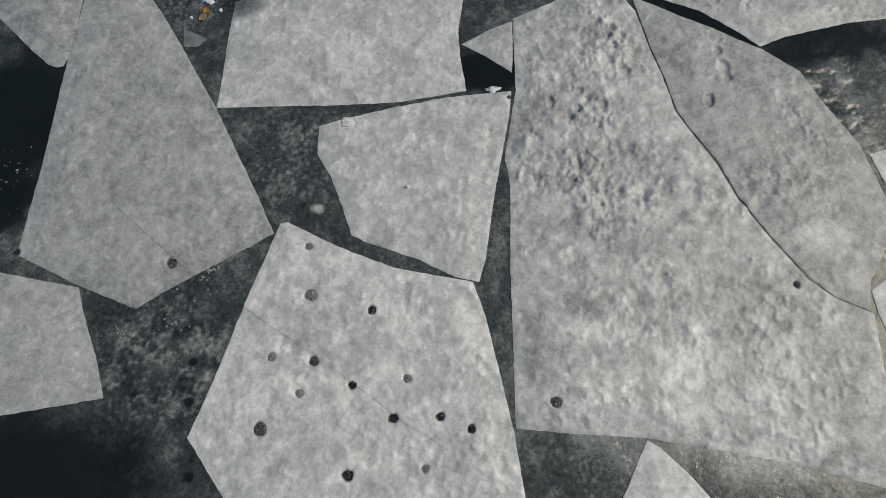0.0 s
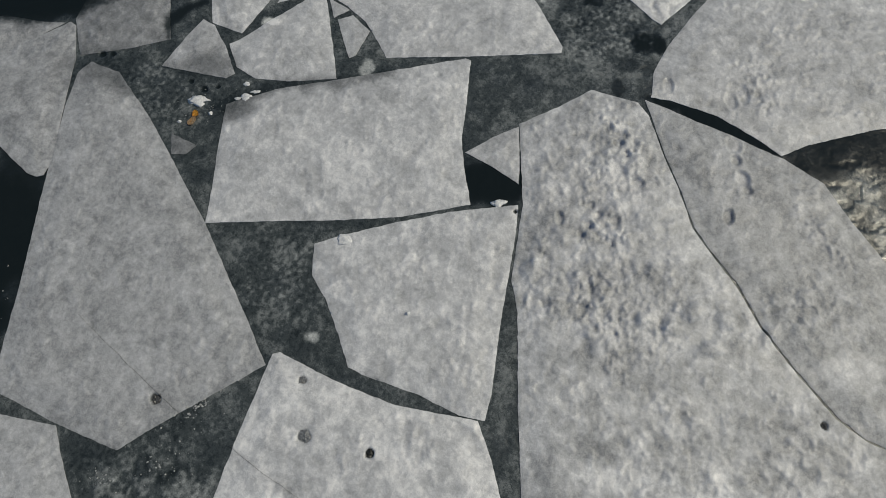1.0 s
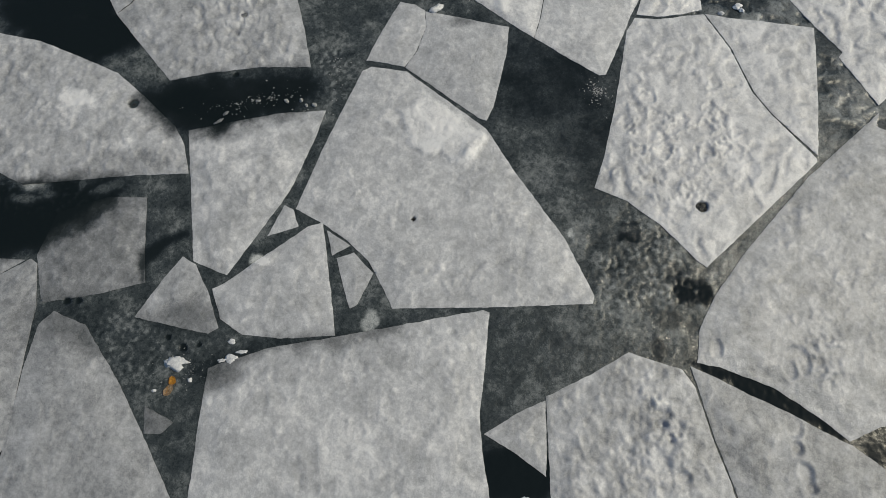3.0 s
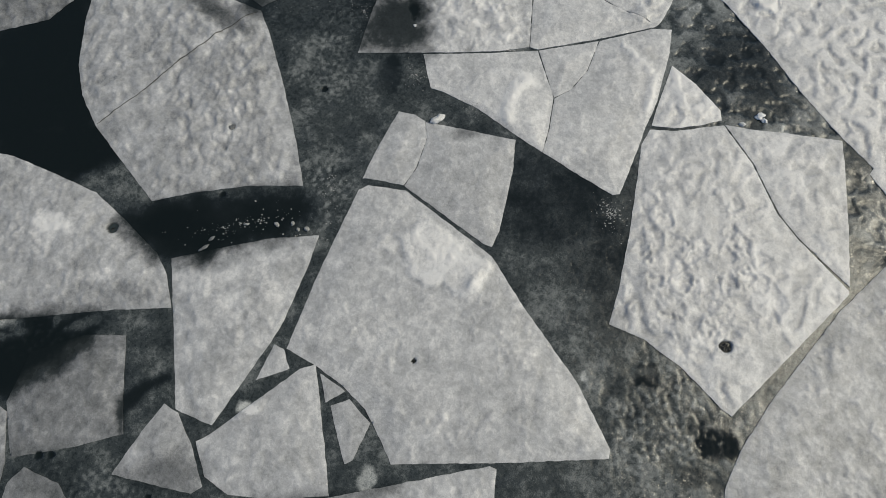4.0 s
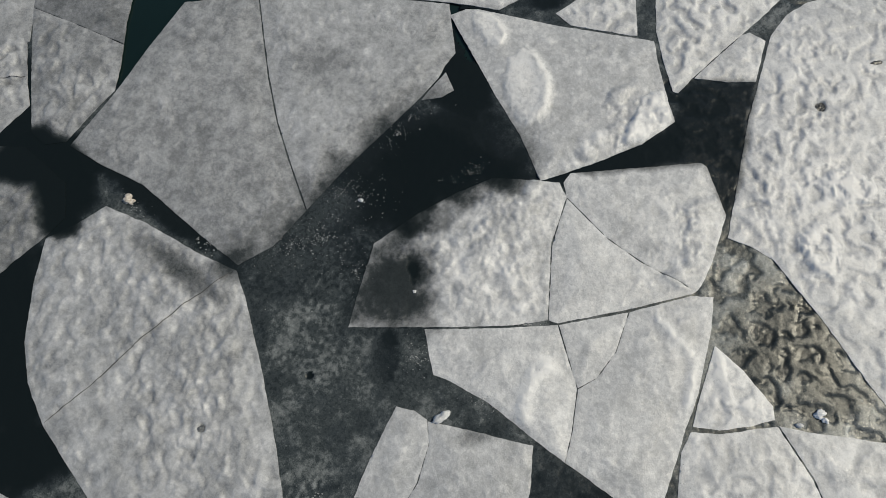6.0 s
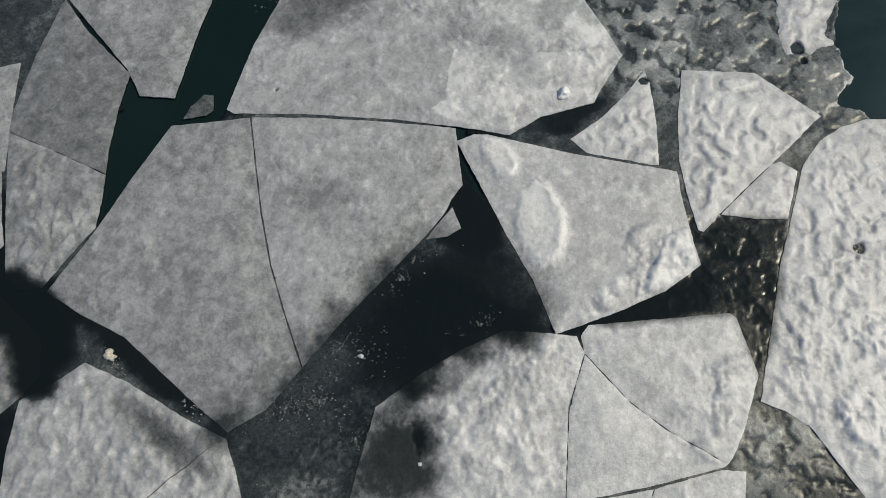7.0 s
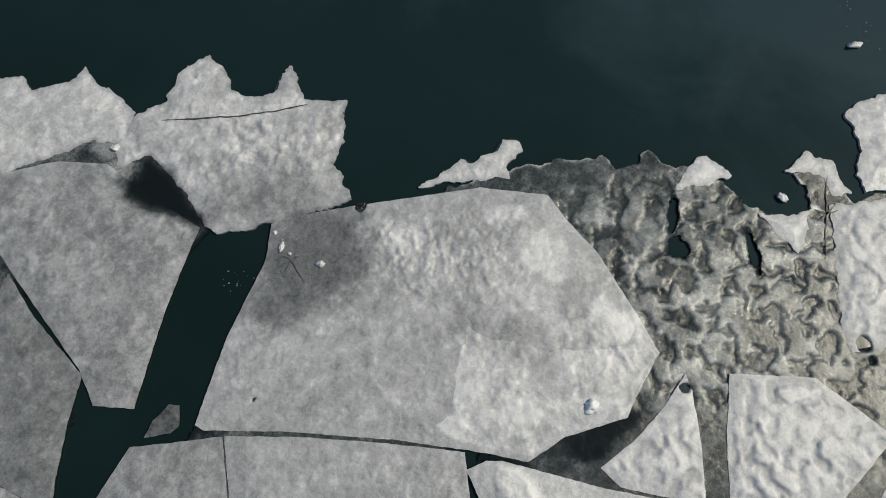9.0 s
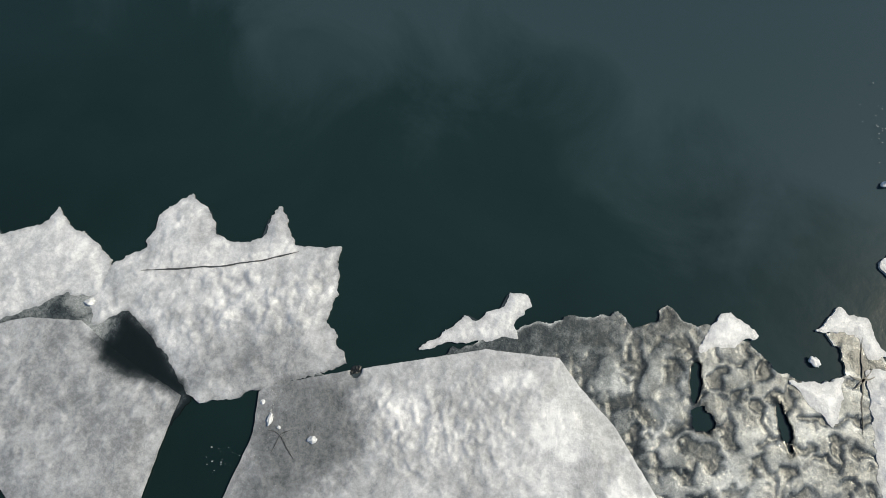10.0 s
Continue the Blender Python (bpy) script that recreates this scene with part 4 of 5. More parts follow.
ice_floe('narrow mottled ice floe beside a long wedge floe', 0.63, .008, .4, CLEAN,
         [(-4.32, 2.84), (-3.18, 3.33), (-2.70, 3.61), (-2.59, 3.54), (-2.48, 2.89), (-2.51, 2.03), (-2.52, 1.04), (-2.61, 0.80), (-2.72, 0.77), (-2.89, 0.84), (-3.21, 1.12), (-4.58, 2.40)])
ice_floe('thin grey ice wedge beside a mottled floe', 0.62, .006, .3, CLEAN,
         [(-5.20, 3.75), (-3.77, 3.74), (-3.14, 3.61), (-2.77, 3.59), (-3.62, 3.04), (-4.83, 2.32)])
ice_floe('half-drowned grey ice block fading into dark water', 0.52, .008, .4, CLEAN,
         [(-2.42, 2.94), (-2.62, 3.66), (-2.43, 4.34), (-1.69, 4.58), (-1.11, 4.57), (-1.02, 3.70), (-0.95, 3.24), (-1.61, 3.07)])
ice_floe('small pointed grey-white ice shard in dark ice', 0.72, .008, .4, CLEAN,
         [(-1.04, 2.73), (-0.72, 3.26), (-0.45, 3.64), (-0.25, 3.52), (-0.02, 3.12), (0.19, 2.58), (0.05, 2.49), (-0.55, 2.62)])
ice_floe('fan-shaped white ice shard beside smaller shards', 0.78, .008, .4, CLEAN,
         [(0.03, 3.15), (0.22, 3.24), (1.36, 4.09), (1.59, 4.16), (1.67, 3.69), (1.81, 2.82), (1.86, 2.46), (1.10, 2.42), (0.53, 2.48), (0.20, 2.70)])
ice_floe('small submerged grey ice chip in dark young ice', .40, .003, .2, CLEAN,
         [(-0.71, 1.51), (-0.27, 1.29), (-0.44, 1.14), (-0.67, 1.14)])
ice_floe('small white ice chip wedged between two floes', .78, .004, .2, CLEAN,
         [(0.77, 3.94), (0.99, 4.44), (1.13, 4.37), (1.23, 4.09)])
ice_floe('white ice block with one wet darkened edge', 0.8, .012, .5, CLEAN,
         [(-0.62, 5.69), (0.20, 5.87), (0.83, 5.99), (1.53, 6.03), (1.40, 5.58), (1.10, 4.75), (0.94, 4.46), (0.23, 3.34), (-0.29, 3.56), (-0.45, 4.62)])
ice_floe('broad triangular white floe with a snow drift', 0.80, .009, .35, CLEAN,
         [(1.16, 4.37), (1.58, 5.55), (2.08, 6.75), (2.22, 6.82), (2.79, 6.73), (3.40, 6.23), (4.06, 5.69), (4.47, 4.97), (5.17, 3.90), (5.55, 3.03), (5.52, 2.91), (4.16, 2.86), (2.65, 2.85), (2.49, 3.18), (2.29, 3.55), (1.93, 3.89), (1.57, 4.14)])
ice_floe('tiny triangular ice chip in a crack', .72, .003, .2, CLEAN,
         [(1.65, 4.04), (2.03, 3.79), (1.75, 3.64)])
ice_floe('small grey ice chip beside a snow clump', 0.7, .003, .2, CLEAN,
         [(1.82, 3.60), (2.07, 3.69), (2.37, 3.37), (2.15, 2.90), (2.04, 2.84), (1.91, 3.25)])
ice_floe('rectangular mottled white ice floe with worn corner', 0.8, .010, .4, CLEAN,
         [(-0.00, 0.00), (0.04, 0.67), (0.06, 1.37), (0.10, 2.02), (0.93, 2.30), (1.91, 2.46), (2.90, 2.64), (3.95, 2.83), (4.04, 2.79), (3.98, 2.18), (3.88, 1.36), (3.91, 0.89), (4.00, 0.27), (2.95, 0.08), (2.03, 0.03), (0.89, 0.02)])
ice_floe('five-sided mottled floe with a glinting spot', 0.8, .010, .4, CLEAN,
         [(1.67, -0.83), (1.66, -0.58), (1.67, -0.33), (2.03, -0.21), (2.87, -0.00), (3.72, 0.17), (4.72, 0.27), (4.66, -0.24), (4.39, -1.59), (4.25, -2.52), (4.15, -2.87), (3.78, -2.79), (3.24, -2.52), (2.45, -2.25), (2.25, -2.14), (2.11, -1.74), (1.88, -1.17)])
ice_floe('small triangular frosted floe beside black ice', 0.72, .005, .3, CLEAN,
         [(3.92, 1.14), (4.36, 1.40), (4.78, 1.59), (4.77, 1.04), (4.74, 0.59), (4.34, 0.89)])
ice_floe('white five-sided floe bored with fishing holes', .84, .011, .3, CLEAN,
         [(1.11, -2.15), (1.18, -1.95), (1.29, -1.93), (2.08, -2.32), (2.92, -2.65), (4.06, -2.86), (4.23, -3.37), (4.41, -4.16), (4.59, -4.99), (4.70, -5.78), (4.77, -6.63), (1.28, -6.64), (0.71, -5.78), (0.27, -5.20), (0.14, -5.02), (0.40, -4.31), (0.80, -3.02)])
ice_floe('great trampled white floe with snow lumps and tracks', .72, .012, .2, CLEAN,
         [(4.60, -4.91), (4.60, -4.01), (4.60, -2.70), (4.64, -1.37), (4.57, -0.90), (4.78, 0.28), (4.78, 1.63), (5.44, 1.94), (5.96, 2.23), (6.68, 1.99), (6.83, 1.77), (7.00, 1.01), (7.15, 0.52), (7.29, -0.12), (7.46, -0.44), (7.81, -1.01), (8.07, -1.63), (8.45, -2.23), (8.89, -2.85), (9.23, -3.13), (9.73, -3.35), (9.71, -4.02), (9.73, -4.92), (9.90, -5.79), (9.41, -5.66), (8.23, -5.36), (7.14, -5.16), (6.32, -5.03), (5.27, -4.97)])
ice_floe('white floe with boot prints along a thin crack', .66, .009, .5, CLEAN,
         [(6.79, 2.04), (7.12, 1.89), (7.56, 1.65), (8.01, 1.44), (8.44, 1.19), (8.81, 1.00), (9.35, 0.58), (9.64, -0.02), (10.04, -0.70), (10.26, -1.59), (10.44, -2.04), (10.10, -2.39), (9.77, -2.89), (9.68, -3.32), (9.23, -3.11), (8.90, -2.82), (8.46, -2.21), (8.08, -1.60), (7.83, -0.98), (7.47, -0.41), (7.30, -0.09), (7.16, 0.55), (7.01, 1.04)])
ice_floe('small white floe in glittering dark ice', .84, .008, .4, CLEAN,
         [(10.15, -0.88), (10.72, -0.71), (11.08, -1.42), (10.34, -1.52)])
ice_floe('white floe beside a great trampled floe', .84, .008, .4, CLEAN,
         [(9.75, -3.02), (10.00, -2.85), (10.63, -2.65), (10.66, -3.86), (9.88, -3.71), (9.78, -3.35)])
ice_floe('pointed grey-white floe in dark frosted ice', .84, .006, .4, CLEAN,
         [(6.36, -5.05), (6.52, -5.14), (6.91, -5.52), (7.38, -6.10), (7.52, -6.62), (5.60, -6.63), (5.94, -5.83), (6.18, -5.38)])
ice_floe('broad white floe with faint boot prints', .73, .010, .3, CLEAN,
         [(6.89, 2.08), (6.98, 2.55), (7.25, 3.02), (7.76, 3.65), (8.88, 4.84), (10.20, 5.95), (10.09, 5.69), (11.79, 4.96), (12.29, 1.71), (10.26, 1.47), (9.22, 1.22), (8.78, 1.04), (8.46, 1.33), (7.89, 1.74), (7.21, 2.01)])
ice_floe('white floe with pitted snow and one fishing hole', .86, .014, .8, CLEAN,
         [(5.68, 4.74), (5.87, 5.28), (6.10, 6.14), (6.39, 7.46), (6.54, 7.71), (6.95, 7.68), (7.38, 7.74), (7.69, 7.77), (8.03, 7.11), (8.28, 6.29), (8.51, 5.91), (9.08, 5.16), (9.08, 5.09), (7.75, 3.92), (7.20, 3.44), (7.07, 3.53), (6.63, 4.06), (6.12, 4.48), (5.66, 4.69)])
ice_floe('glittering white floe split off along a crack', .86, .012, .6, CLEAN,
         [(7.70, 7.78), (8.08, 7.70), (8.65, 7.62), (9.45, 7.49), (9.40, 7.04), (9.26, 6.05), (9.11, 5.19), (8.52, 5.92), (8.29, 6.31), (8.04, 7.13)])
ice_floe('small lumpy white floe corner between cracks', .94, .020, .9, CLEAN,
         [(6.57, 7.77), (6.71, 8.13), (7.01, 8.84), (7.35, 8.50), (7.67, 8.03), (7.67, 7.85), (7.34, 7.77), (6.92, 7.72)])
ice_floe('lumpy white floe beyond a glittering dark strip', .90, .016, .8, CLEAN,
         [(9.74, 6.93), (10.20, 6.05), (11.29, 6.97), (11.90, 8.00), (10.31, 7.67)])
ice_floe('large white floe embossed with winding snow ridges', .88, .019, 1.0, CLEAN,
         [(7.40, 10.37), (7.65, 11.16), (7.97, 12.22), (8.25, 12.92), (8.53, 13.66), (8.57, 13.76), (8.89, 14.15), (9.25, 14.37), (9.65, 14.50), (10.17, 14.49), (12.47, 13.84), (12.17, 6.19), (10.19, 6.45), (9.76, 7.11), (9.46, 7.51), (9.01, 8.25), (8.53, 9.17), (8.00, 10.04), (7.69, 10.25)])
ice_floe('small smooth white floe with a curved crack', .78, .005, .3, CLEAN,
         [(2.13, 6.93), (2.30, 7.35), (2.66, 8.07), (2.92, 8.00), (3.08, 7.89), (3.10, 7.57), (2.95, 7.10), (2.76, 6.80), (2.48, 6.87)])
ice_floe('smooth white floe with a wet upper edge', .78, .005, .3, CLEAN,
         [(3.08, 7.87), (3.48, 7.79), (3.90, 7.69), (4.47, 7.55), (4.42, 7.08), (4.32, 6.65), (4.18, 6.07), (4.06, 5.83), (3.94, 5.87), (2.76, 6.80), (2.95, 7.10), (3.10, 7.57)])
ice_floe('smooth white floe with a raised snow ridge', .84, .006, .3, CLEAN,
         [(3.04, 9.10), (3.42, 9.10), (4.19, 9.11), (4.89, 9.14), (5.10, 8.27), (4.99, 7.72), (4.87, 7.33), (4.47, 7.63), (3.93, 8.07), (3.43, 8.36), (3.16, 8.47), (3.10, 8.73)])
ice_floe('smooth white cracked floe pointing into dark ice', .85, .006, .3, CLEAN,
         [(5.89, 9.31), (6.77, 9.53), (7.09, 9.51), (7.00, 9.06), (6.71, 8.19), (6.50, 7.77), (6.29, 7.29), (5.99, 6.64), (5.88, 6.63), (5.47, 6.90), (4.87, 7.33), (4.99, 7.72), (5.10, 8.27), (5.37, 8.41), (5.66, 8.76)])
ice_floe('small white floe piece behind a curved crack', .85, .005, .3, CLEAN,
         [(4.90, 9.14), (5.89, 9.31), (5.66, 8.76), (5.37, 8.41), (5.10, 8.27)])
ice_floe('white floe sinking into dark slush at one end', .84, .016, .3, CLEAN,
         [(2.13, 9.75), (2.30, 10.35), (2.85, 10.75), (3.45, 11.10), (4.05, 11.36), (4.52, 11.33), (5.05, 11.27), (5.14, 11.03), (4.87, 10.31), (4.76, 9.20), (4.19, 9.13), (3.42, 9.12), (1.97, 9.13)])
ice_floe('smooth white floe with a snowy rim and crack', .86, .008, .4, CLEAN,
         [(5.22, 11.42), (6.06, 11.48), (7.18, 11.56), (7.26, 11.49), (7.44, 10.72), (7.15, 10.03), (6.94, 9.66), (6.86, 9.59), (6.13, 10.03), (5.68, 10.39), (5.14, 11.03), (5.10, 11.27)])
ice_floe('wedge of white ice between two thin cracks', .86, .006, .3, CLEAN,
         [(5.14, 11.02), (5.68, 10.39), (6.13, 10.03), (6.86, 9.59), (6.78, 9.55), (5.83, 9.33), (4.89, 9.16), (4.76, 9.20), (4.88, 10.31)])
ice_floe('rounded white floe with lumpy snow and hairline crack', 0.71, .022, .6, CLEAN,
         [(-2.54, 10.49), (-2.59, 9.82), (-2.56, 8.97), (-2.40, 8.40), (-2.10, 7.86), (-1.60, 7.26), (-1.03, 6.58), (-0.45, 6.71), (0.44, 6.82), (1.24, 6.81), (1.09, 7.54), (0.82, 8.54), (0.48, 9.62), (0.33, 9.97), (-0.25, 10.24), (-1.07, 10.71), (-1.72, 10.99), (-2.11, 10.72)])
ice_floe('snowy white floe darkened by slush at its tip', 0.72, .018, .5, CLEAN,
         [(-5.55, 7.86), (-3.27, 7.35), (-2.53, 7.03), (-1.89, 6.73), (-1.35, 6.26), (-0.84, 5.77), (-0.65, 5.45), (-0.52, 4.95), (-1.34, 4.93), (-3.06, 4.78), (-3.66, 5.08), (-5.25, 5.93)])
ice_floe('grey snowy floe at the edge of black slush', 0.48, .028, .85, CLEAN,
         [(-5.52, 12.12), (-3.13, 11.98), (-2.40, 11.38), (-2.30, 10.81), (-2.57, 10.49), (-2.94, 10.14), (-3.22, 9.83), (-4.80, 9.41)])
ice_floe('smooth grey panel of ice between dark leads', 0.50, .008, .3, CLEAN,
         [(-3.51, 14.55), (-3.50, 14.93), (-3.33, 15.94), (-3.04, 17.01), (-2.58, 16.39), (-1.74, 15.54), (-1.84, 14.89), (-1.88, 14.22), (-1.87, 13.80), (-2.65, 14.17)])
ice_floe('grey floe with lumpy snow at one end', 0.60, .024, .7, CLEAN,
         [(-3.51, 14.55), (-2.65, 14.17), (-1.87, 13.80), (-1.86, 13.31), (-1.89, 12.94), (-2.19, 12.54), (-2.51, 12.05), (-2.83, 12.01), (-3.09, 12.22), (-3.29, 13.25)])
ice_floe('lumpy grey floe next to an open crack', 0.66, .030, .85, CLEAN,
         [(-5.55, 14.05), (-3.50, 14.01), (-3.32, 13.12), (-3.20, 12.70), (-3.70, 12.09), (-5.01, 11.91)])
ice_floe('smooth pale grey floe beside a thin grey gap', 0.64, .008, .3, CLEAN,
         [(-5.20, 15.67), (-3.84, 15.72), (-3.55, 15.79), (-3.52, 15.03), (-3.43, 13.88), (-4.61, 13.27)])
ice_floe('wide grey floe with streaked thin snow', 0.61, .008, .3, CRACKED,
         [(-2.46, 11.98), (-1.88, 12.92), (-1.46, 13.75), (-0.97, 14.61), (-0.36, 14.66), (0.26, 14.73), (0.42, 13.83), (0.55, 13.14), (0.75, 12.33), (0.97, 11.70), (1.29, 10.87), (0.84, 10.32), (0.34, 10.04), (-0.23, 10.48), (-1.23, 11.32), (-1.88, 11.64)])
ice_floe('wide grey floe with a greenish stain and crack', 0.705, .008, .3, CRACKED,
         [(0.26, 14.73), (1.31, 14.70), (2.49, 14.60), (3.45, 14.48), (3.49, 14.05), (3.54, 13.53), (3.37, 13.30), (3.27, 13.09), (2.95, 12.70), (2.44, 12.16), (1.85, 11.54), (1.29, 10.87), (0.97, 11.70), (0.75, 12.33), (0.55, 13.14), (0.42, 13.83)])
ice_floe('small grey ice chip at the edge of slush', 0.66, .005, .3, CLEAN,
         [(3.37, 13.19), (3.50, 12.85), (3.30, 12.73), (2.96, 12.68), (3.19, 12.97)])
ice_floe('white floe with an oval raised snow patch', .80, .006, .3, CLEAN,
         [(3.44, 14.25), (3.70, 14.36), (3.91, 14.36), (5.20, 14.01), (6.72, 13.695), (6.73, 13.32), (6.80, 12.68), (6.88, 12.25), (6.32, 11.87), (5.54, 11.55), (4.76, 11.29), (4.64, 11.65), (4.47, 12.10), (4.15, 12.72), (3.76, 13.58)])
ice_floe('large white floe with snow crust and grey corner', .73, .009, .4, CLEAN,
         [(-0.13, 14.86), (0.01, 15.39), (0.19, 16.00), (0.45, 16.63), (0.66, 17.12), (0.70, 17.67), (0.86, 17.75), (2.01, 17.93), (2.93, 18.05), (3.76, 18.16), (4.75, 18.02), (4.97, 17.66), (5.41, 17.10), (5.87, 16.20), (6.10, 15.70), (5.75, 15.15), (5.58, 14.86), (4.75, 14.63), (4.25, 14.33), (3.71, 14.45), (2.54, 14.63), (1.04, 14.76), (-0.01, 14.79)])
ice_floe('drowned dark grey ice chip in an open lead', .35, .003, .2, CLEAN,
         [(-0.79, 14.71), (-0.70, 14.93), (-0.50, 15.14), (-0.36, 15.12), (-0.33, 14.85), (-0.45, 14.76)])
ice_floe('smooth grey-white floe reaching towards open water', 0.63, .010, .35, CLEAN,
         [(-4.07, 18.35), (-3.79, 18.49), (-2.64, 18.74), (-1.85, 18.68), (-1.37, 18.30), (-0.82, 17.93), (-0.33, 17.63), (-0.52, 17.06), (-0.72, 16.33), (-0.86, 15.63), (-0.97, 15.08), (-1.53, 15.13), (-1.79, 15.61), (-2.58, 16.52), (-3.05, 17.07)])
ice_floe('ragged white drift ice at the open water', 0.85, .008, .4, RAGGED,
         [(-5.56, 20.06), (-3.45, 20.23), (-3.23, 20.00), (-2.90, 20.04), (-2.54, 20.16), (-2.46, 20.39), (-2.27, 20.11), (-1.80, 19.83), (-1.57, 19.55), (-1.60, 19.00), (-2.14, 19.07), (-3.14, 18.67), (-5.02, 18.07)])
ice_floe('ragged snowy white floe at the open water', 0.82, .012, .4, RAGGED,
         [(-1.53, 19.49), (-1.08, 19.75), (-0.95, 20.12), (-0.81, 20.35), (-0.48, 20.53), (-0.20, 20.29), (-0.08, 19.92), (0.18, 19.78), (0.60, 19.81), (0.70, 20.17), (0.86, 20.29), (1.01, 19.89), (1.04, 19.68), (1.74, 19.65), (1.71, 19.00), (1.58, 18.58), (1.75, 18.41), (1.70, 18.25), (1.90, 18.00), (1.44, 17.86), (0.82, 17.71), (-0.10, 17.50), (-0.27, 17.66), (-0.65, 18.22), (-1.20, 18.81), (-1.66, 18.61), (-1.80, 18.95)])
ice_floe("ragged white ice splinter at the water's edge", .90, .008, .3, RAGGED,
         [(2.86, 18.19), (3.35, 18.46), (3.48, 18.64), (3.61, 18.54), (4.04, 18.77), (4.13, 18.95), (4.34, 18.90), (4.42, 18.75), (4.20, 18.55), (4.18, 18.30), (3.52, 18.27)])
ice_floe('white floe covered in winding snow ridges', .87, .023, 1.0, CLEAN,
         [(6.99, 15.41), (8.11, 15.34), (9.00, 14.56), (8.88, 14.47), (8.40, 14.02), (7.82, 13.53), (7.26, 13.02), (6.98, 12.74), (6.90, 12.77), (6.82, 13.24), (6.76, 13.87), (6.83, 14.61)])
ice_floe('small triangular floe with winding snow ridges', .85, .020, 1.0, CLEAN,
         [(6.41, 15.42), (6.47, 15.20), (6.50, 14.52), (6.46, 13.79), (6.33, 13.805), (5.40, 14.01), (5.17, 14.25), (5.70, 14.63), (6.08, 15.01)])
ice_floe('small white floe with pitted snow between cracks', .86, .020, 1.0, CLEAN,
         [(7.25, 13.00), (7.70, 13.41), (8.11, 13.77), (8.25, 13.83), (8.48, 13.66), (8.21, 12.92), (7.77, 12.92)])
ice_floe('ragged white floe with lumpy snow beside open water', .86, .022, .8, RAGGED,
         [(8.79, 17.76), (9.33, 17.81), (9.92, 17.88), (10.54, 17.92), (10.38, 17.27), (9.72, 16.74), (9.44, 16.31), (9.33, 16.05), (9.40, 15.84), (9.05, 15.68), (8.64, 15.63), (8.61, 16.07), (8.72, 16.94)])
ice_floe('ragged white floe jutting into open water', .94, .014, .4, RAGGED,
         [(10.33, 19.71), (9.96, 19.56), (9.47, 19.36), (9.27, 19.26), (9.40, 19.00), (9.43, 18.64), (9.29, 18.25), (9.36, 17.95), (9.95, 18.02), (11.09, 18.10), (11.54, 19.83)])
ice_floe('small white ice wedge in honeycombed grey ice', .90, .006, .3, RAGGED,
         [(7.76, 17.66), (8.11, 17.60), (8.46, 17.67), (8.38, 17.32), (8.21, 17.05), (7.94, 17.37)])
ice_floe("ragged grey-white ice scrap at the water's edge", .88, .006, .3, RAGGED,
         [(8.27, 18.32), (8.62, 18.61), (8.94, 18.45), (9.11, 17.96), (8.84, 17.92), (8.73, 18.26)])
ice_floe('small white ice scrap on honeycombed grey ice', .92, .006, .3, RAGGED,
         [(6.64, 18.07), (6.81, 18.41), (7.14, 18.60), (7.29, 18.45), (7.44, 18.25), (6.99, 18.11)])
ice_floe('brighter overlapping sheet of white snow crust', .92, .012, .4, FADED,
         [(3.02, 14.81), (3.13, 15.50), (3.31, 16.20), (3.45, 16.39), (3.89, 16.19), (4.61, 16.00), (5.25, 16.03), (5.86, 16.10), (6.06, 15.69), (5.72, 15.16), (5.56, 14.89), (4.75, 14.66), (4.25, 14.37), (3.71, 14.48), (3.20, 14.62)], on=FLOES[47][2])


# ---------------------------------------------------------------- parts of the floes
def floe_at(x, y):
    """The floe that lies at a place, and the height of its top there."""
    for corners, edge, ob, low, height, cover in FLOES:
        if low[0] < x < low[0] + height.shape[0] * STEP and low[1] < y < low[1] + height.shape[1] * STEP and outline(np.array([x]), np.array([y]), corners, edge)[0] < 0:
            return ob, low, height, cover
    return None, None, None, None


def top_of(low, height, x, y):
    i = np.clip(((x - low[0]) / STEP).round().astype(int), 0, height.shape[0] - 1)
    j = np.clip(((y - low[1]) / STEP).round().astype(int), 0, height.shape[1] - 1)
    return height[i, j]


def snow_drift(cx, cy, rx, ry, turn, height, softness):
    """A raised patch of drifted snow on a floe, with a steep uneven edge."""
    ob, low, ground, snow = floe_at(cx, cy)
    if ob is None:
        return
    plan, worn = next((f[0], f[1]) for f in FLOES if f[2] is ob)
    reach = 1.4 * max(rx, ry)
    x, y = np.meshgrid(np.arange(cx - reach, cx + reach, 0.016), np.arange(cy - reach, cy + reach, 0.016), indexing="ij")
    e = oval(x, y, cx, cy, rx, ry, turn) + 0.05 * sample(LUMP, x, y)
    body = smooth(1 + 0.5 * softness, 1 - 0.6 * softness, e)
    rim = np.exp(-((e - 0.74) / 0.24) ** 2) * (height > 0.04)
    z = top_of(low, ground, x, y) - 0.005 + height * (0.60 * body + 0.50 * rim)
    keep = (body > 0.02) & (outline(x, y, plan, worn) < -0.03)
    cells = keep[:-1, :-1] & keep[1:, :-1] & keep[:-1, 1:] & keep[1:, 1:]
    if not cells.any():
        return
    z -= (height + 0.02) * smooth(0.16, 0.02, -outline(x, y, plan, worn))
    cover = np.maximum(top_of(low, snow, x, y), 0.5 + 4 * height) + min(0.10, 2.0 * height) * body + 0.12 * rim
    link_part("snow_drift", sheet_mesh("snow_drift", x, y, z, cells, cover, -0.03), FLOE, ob, "raised patch of white drifted snow")


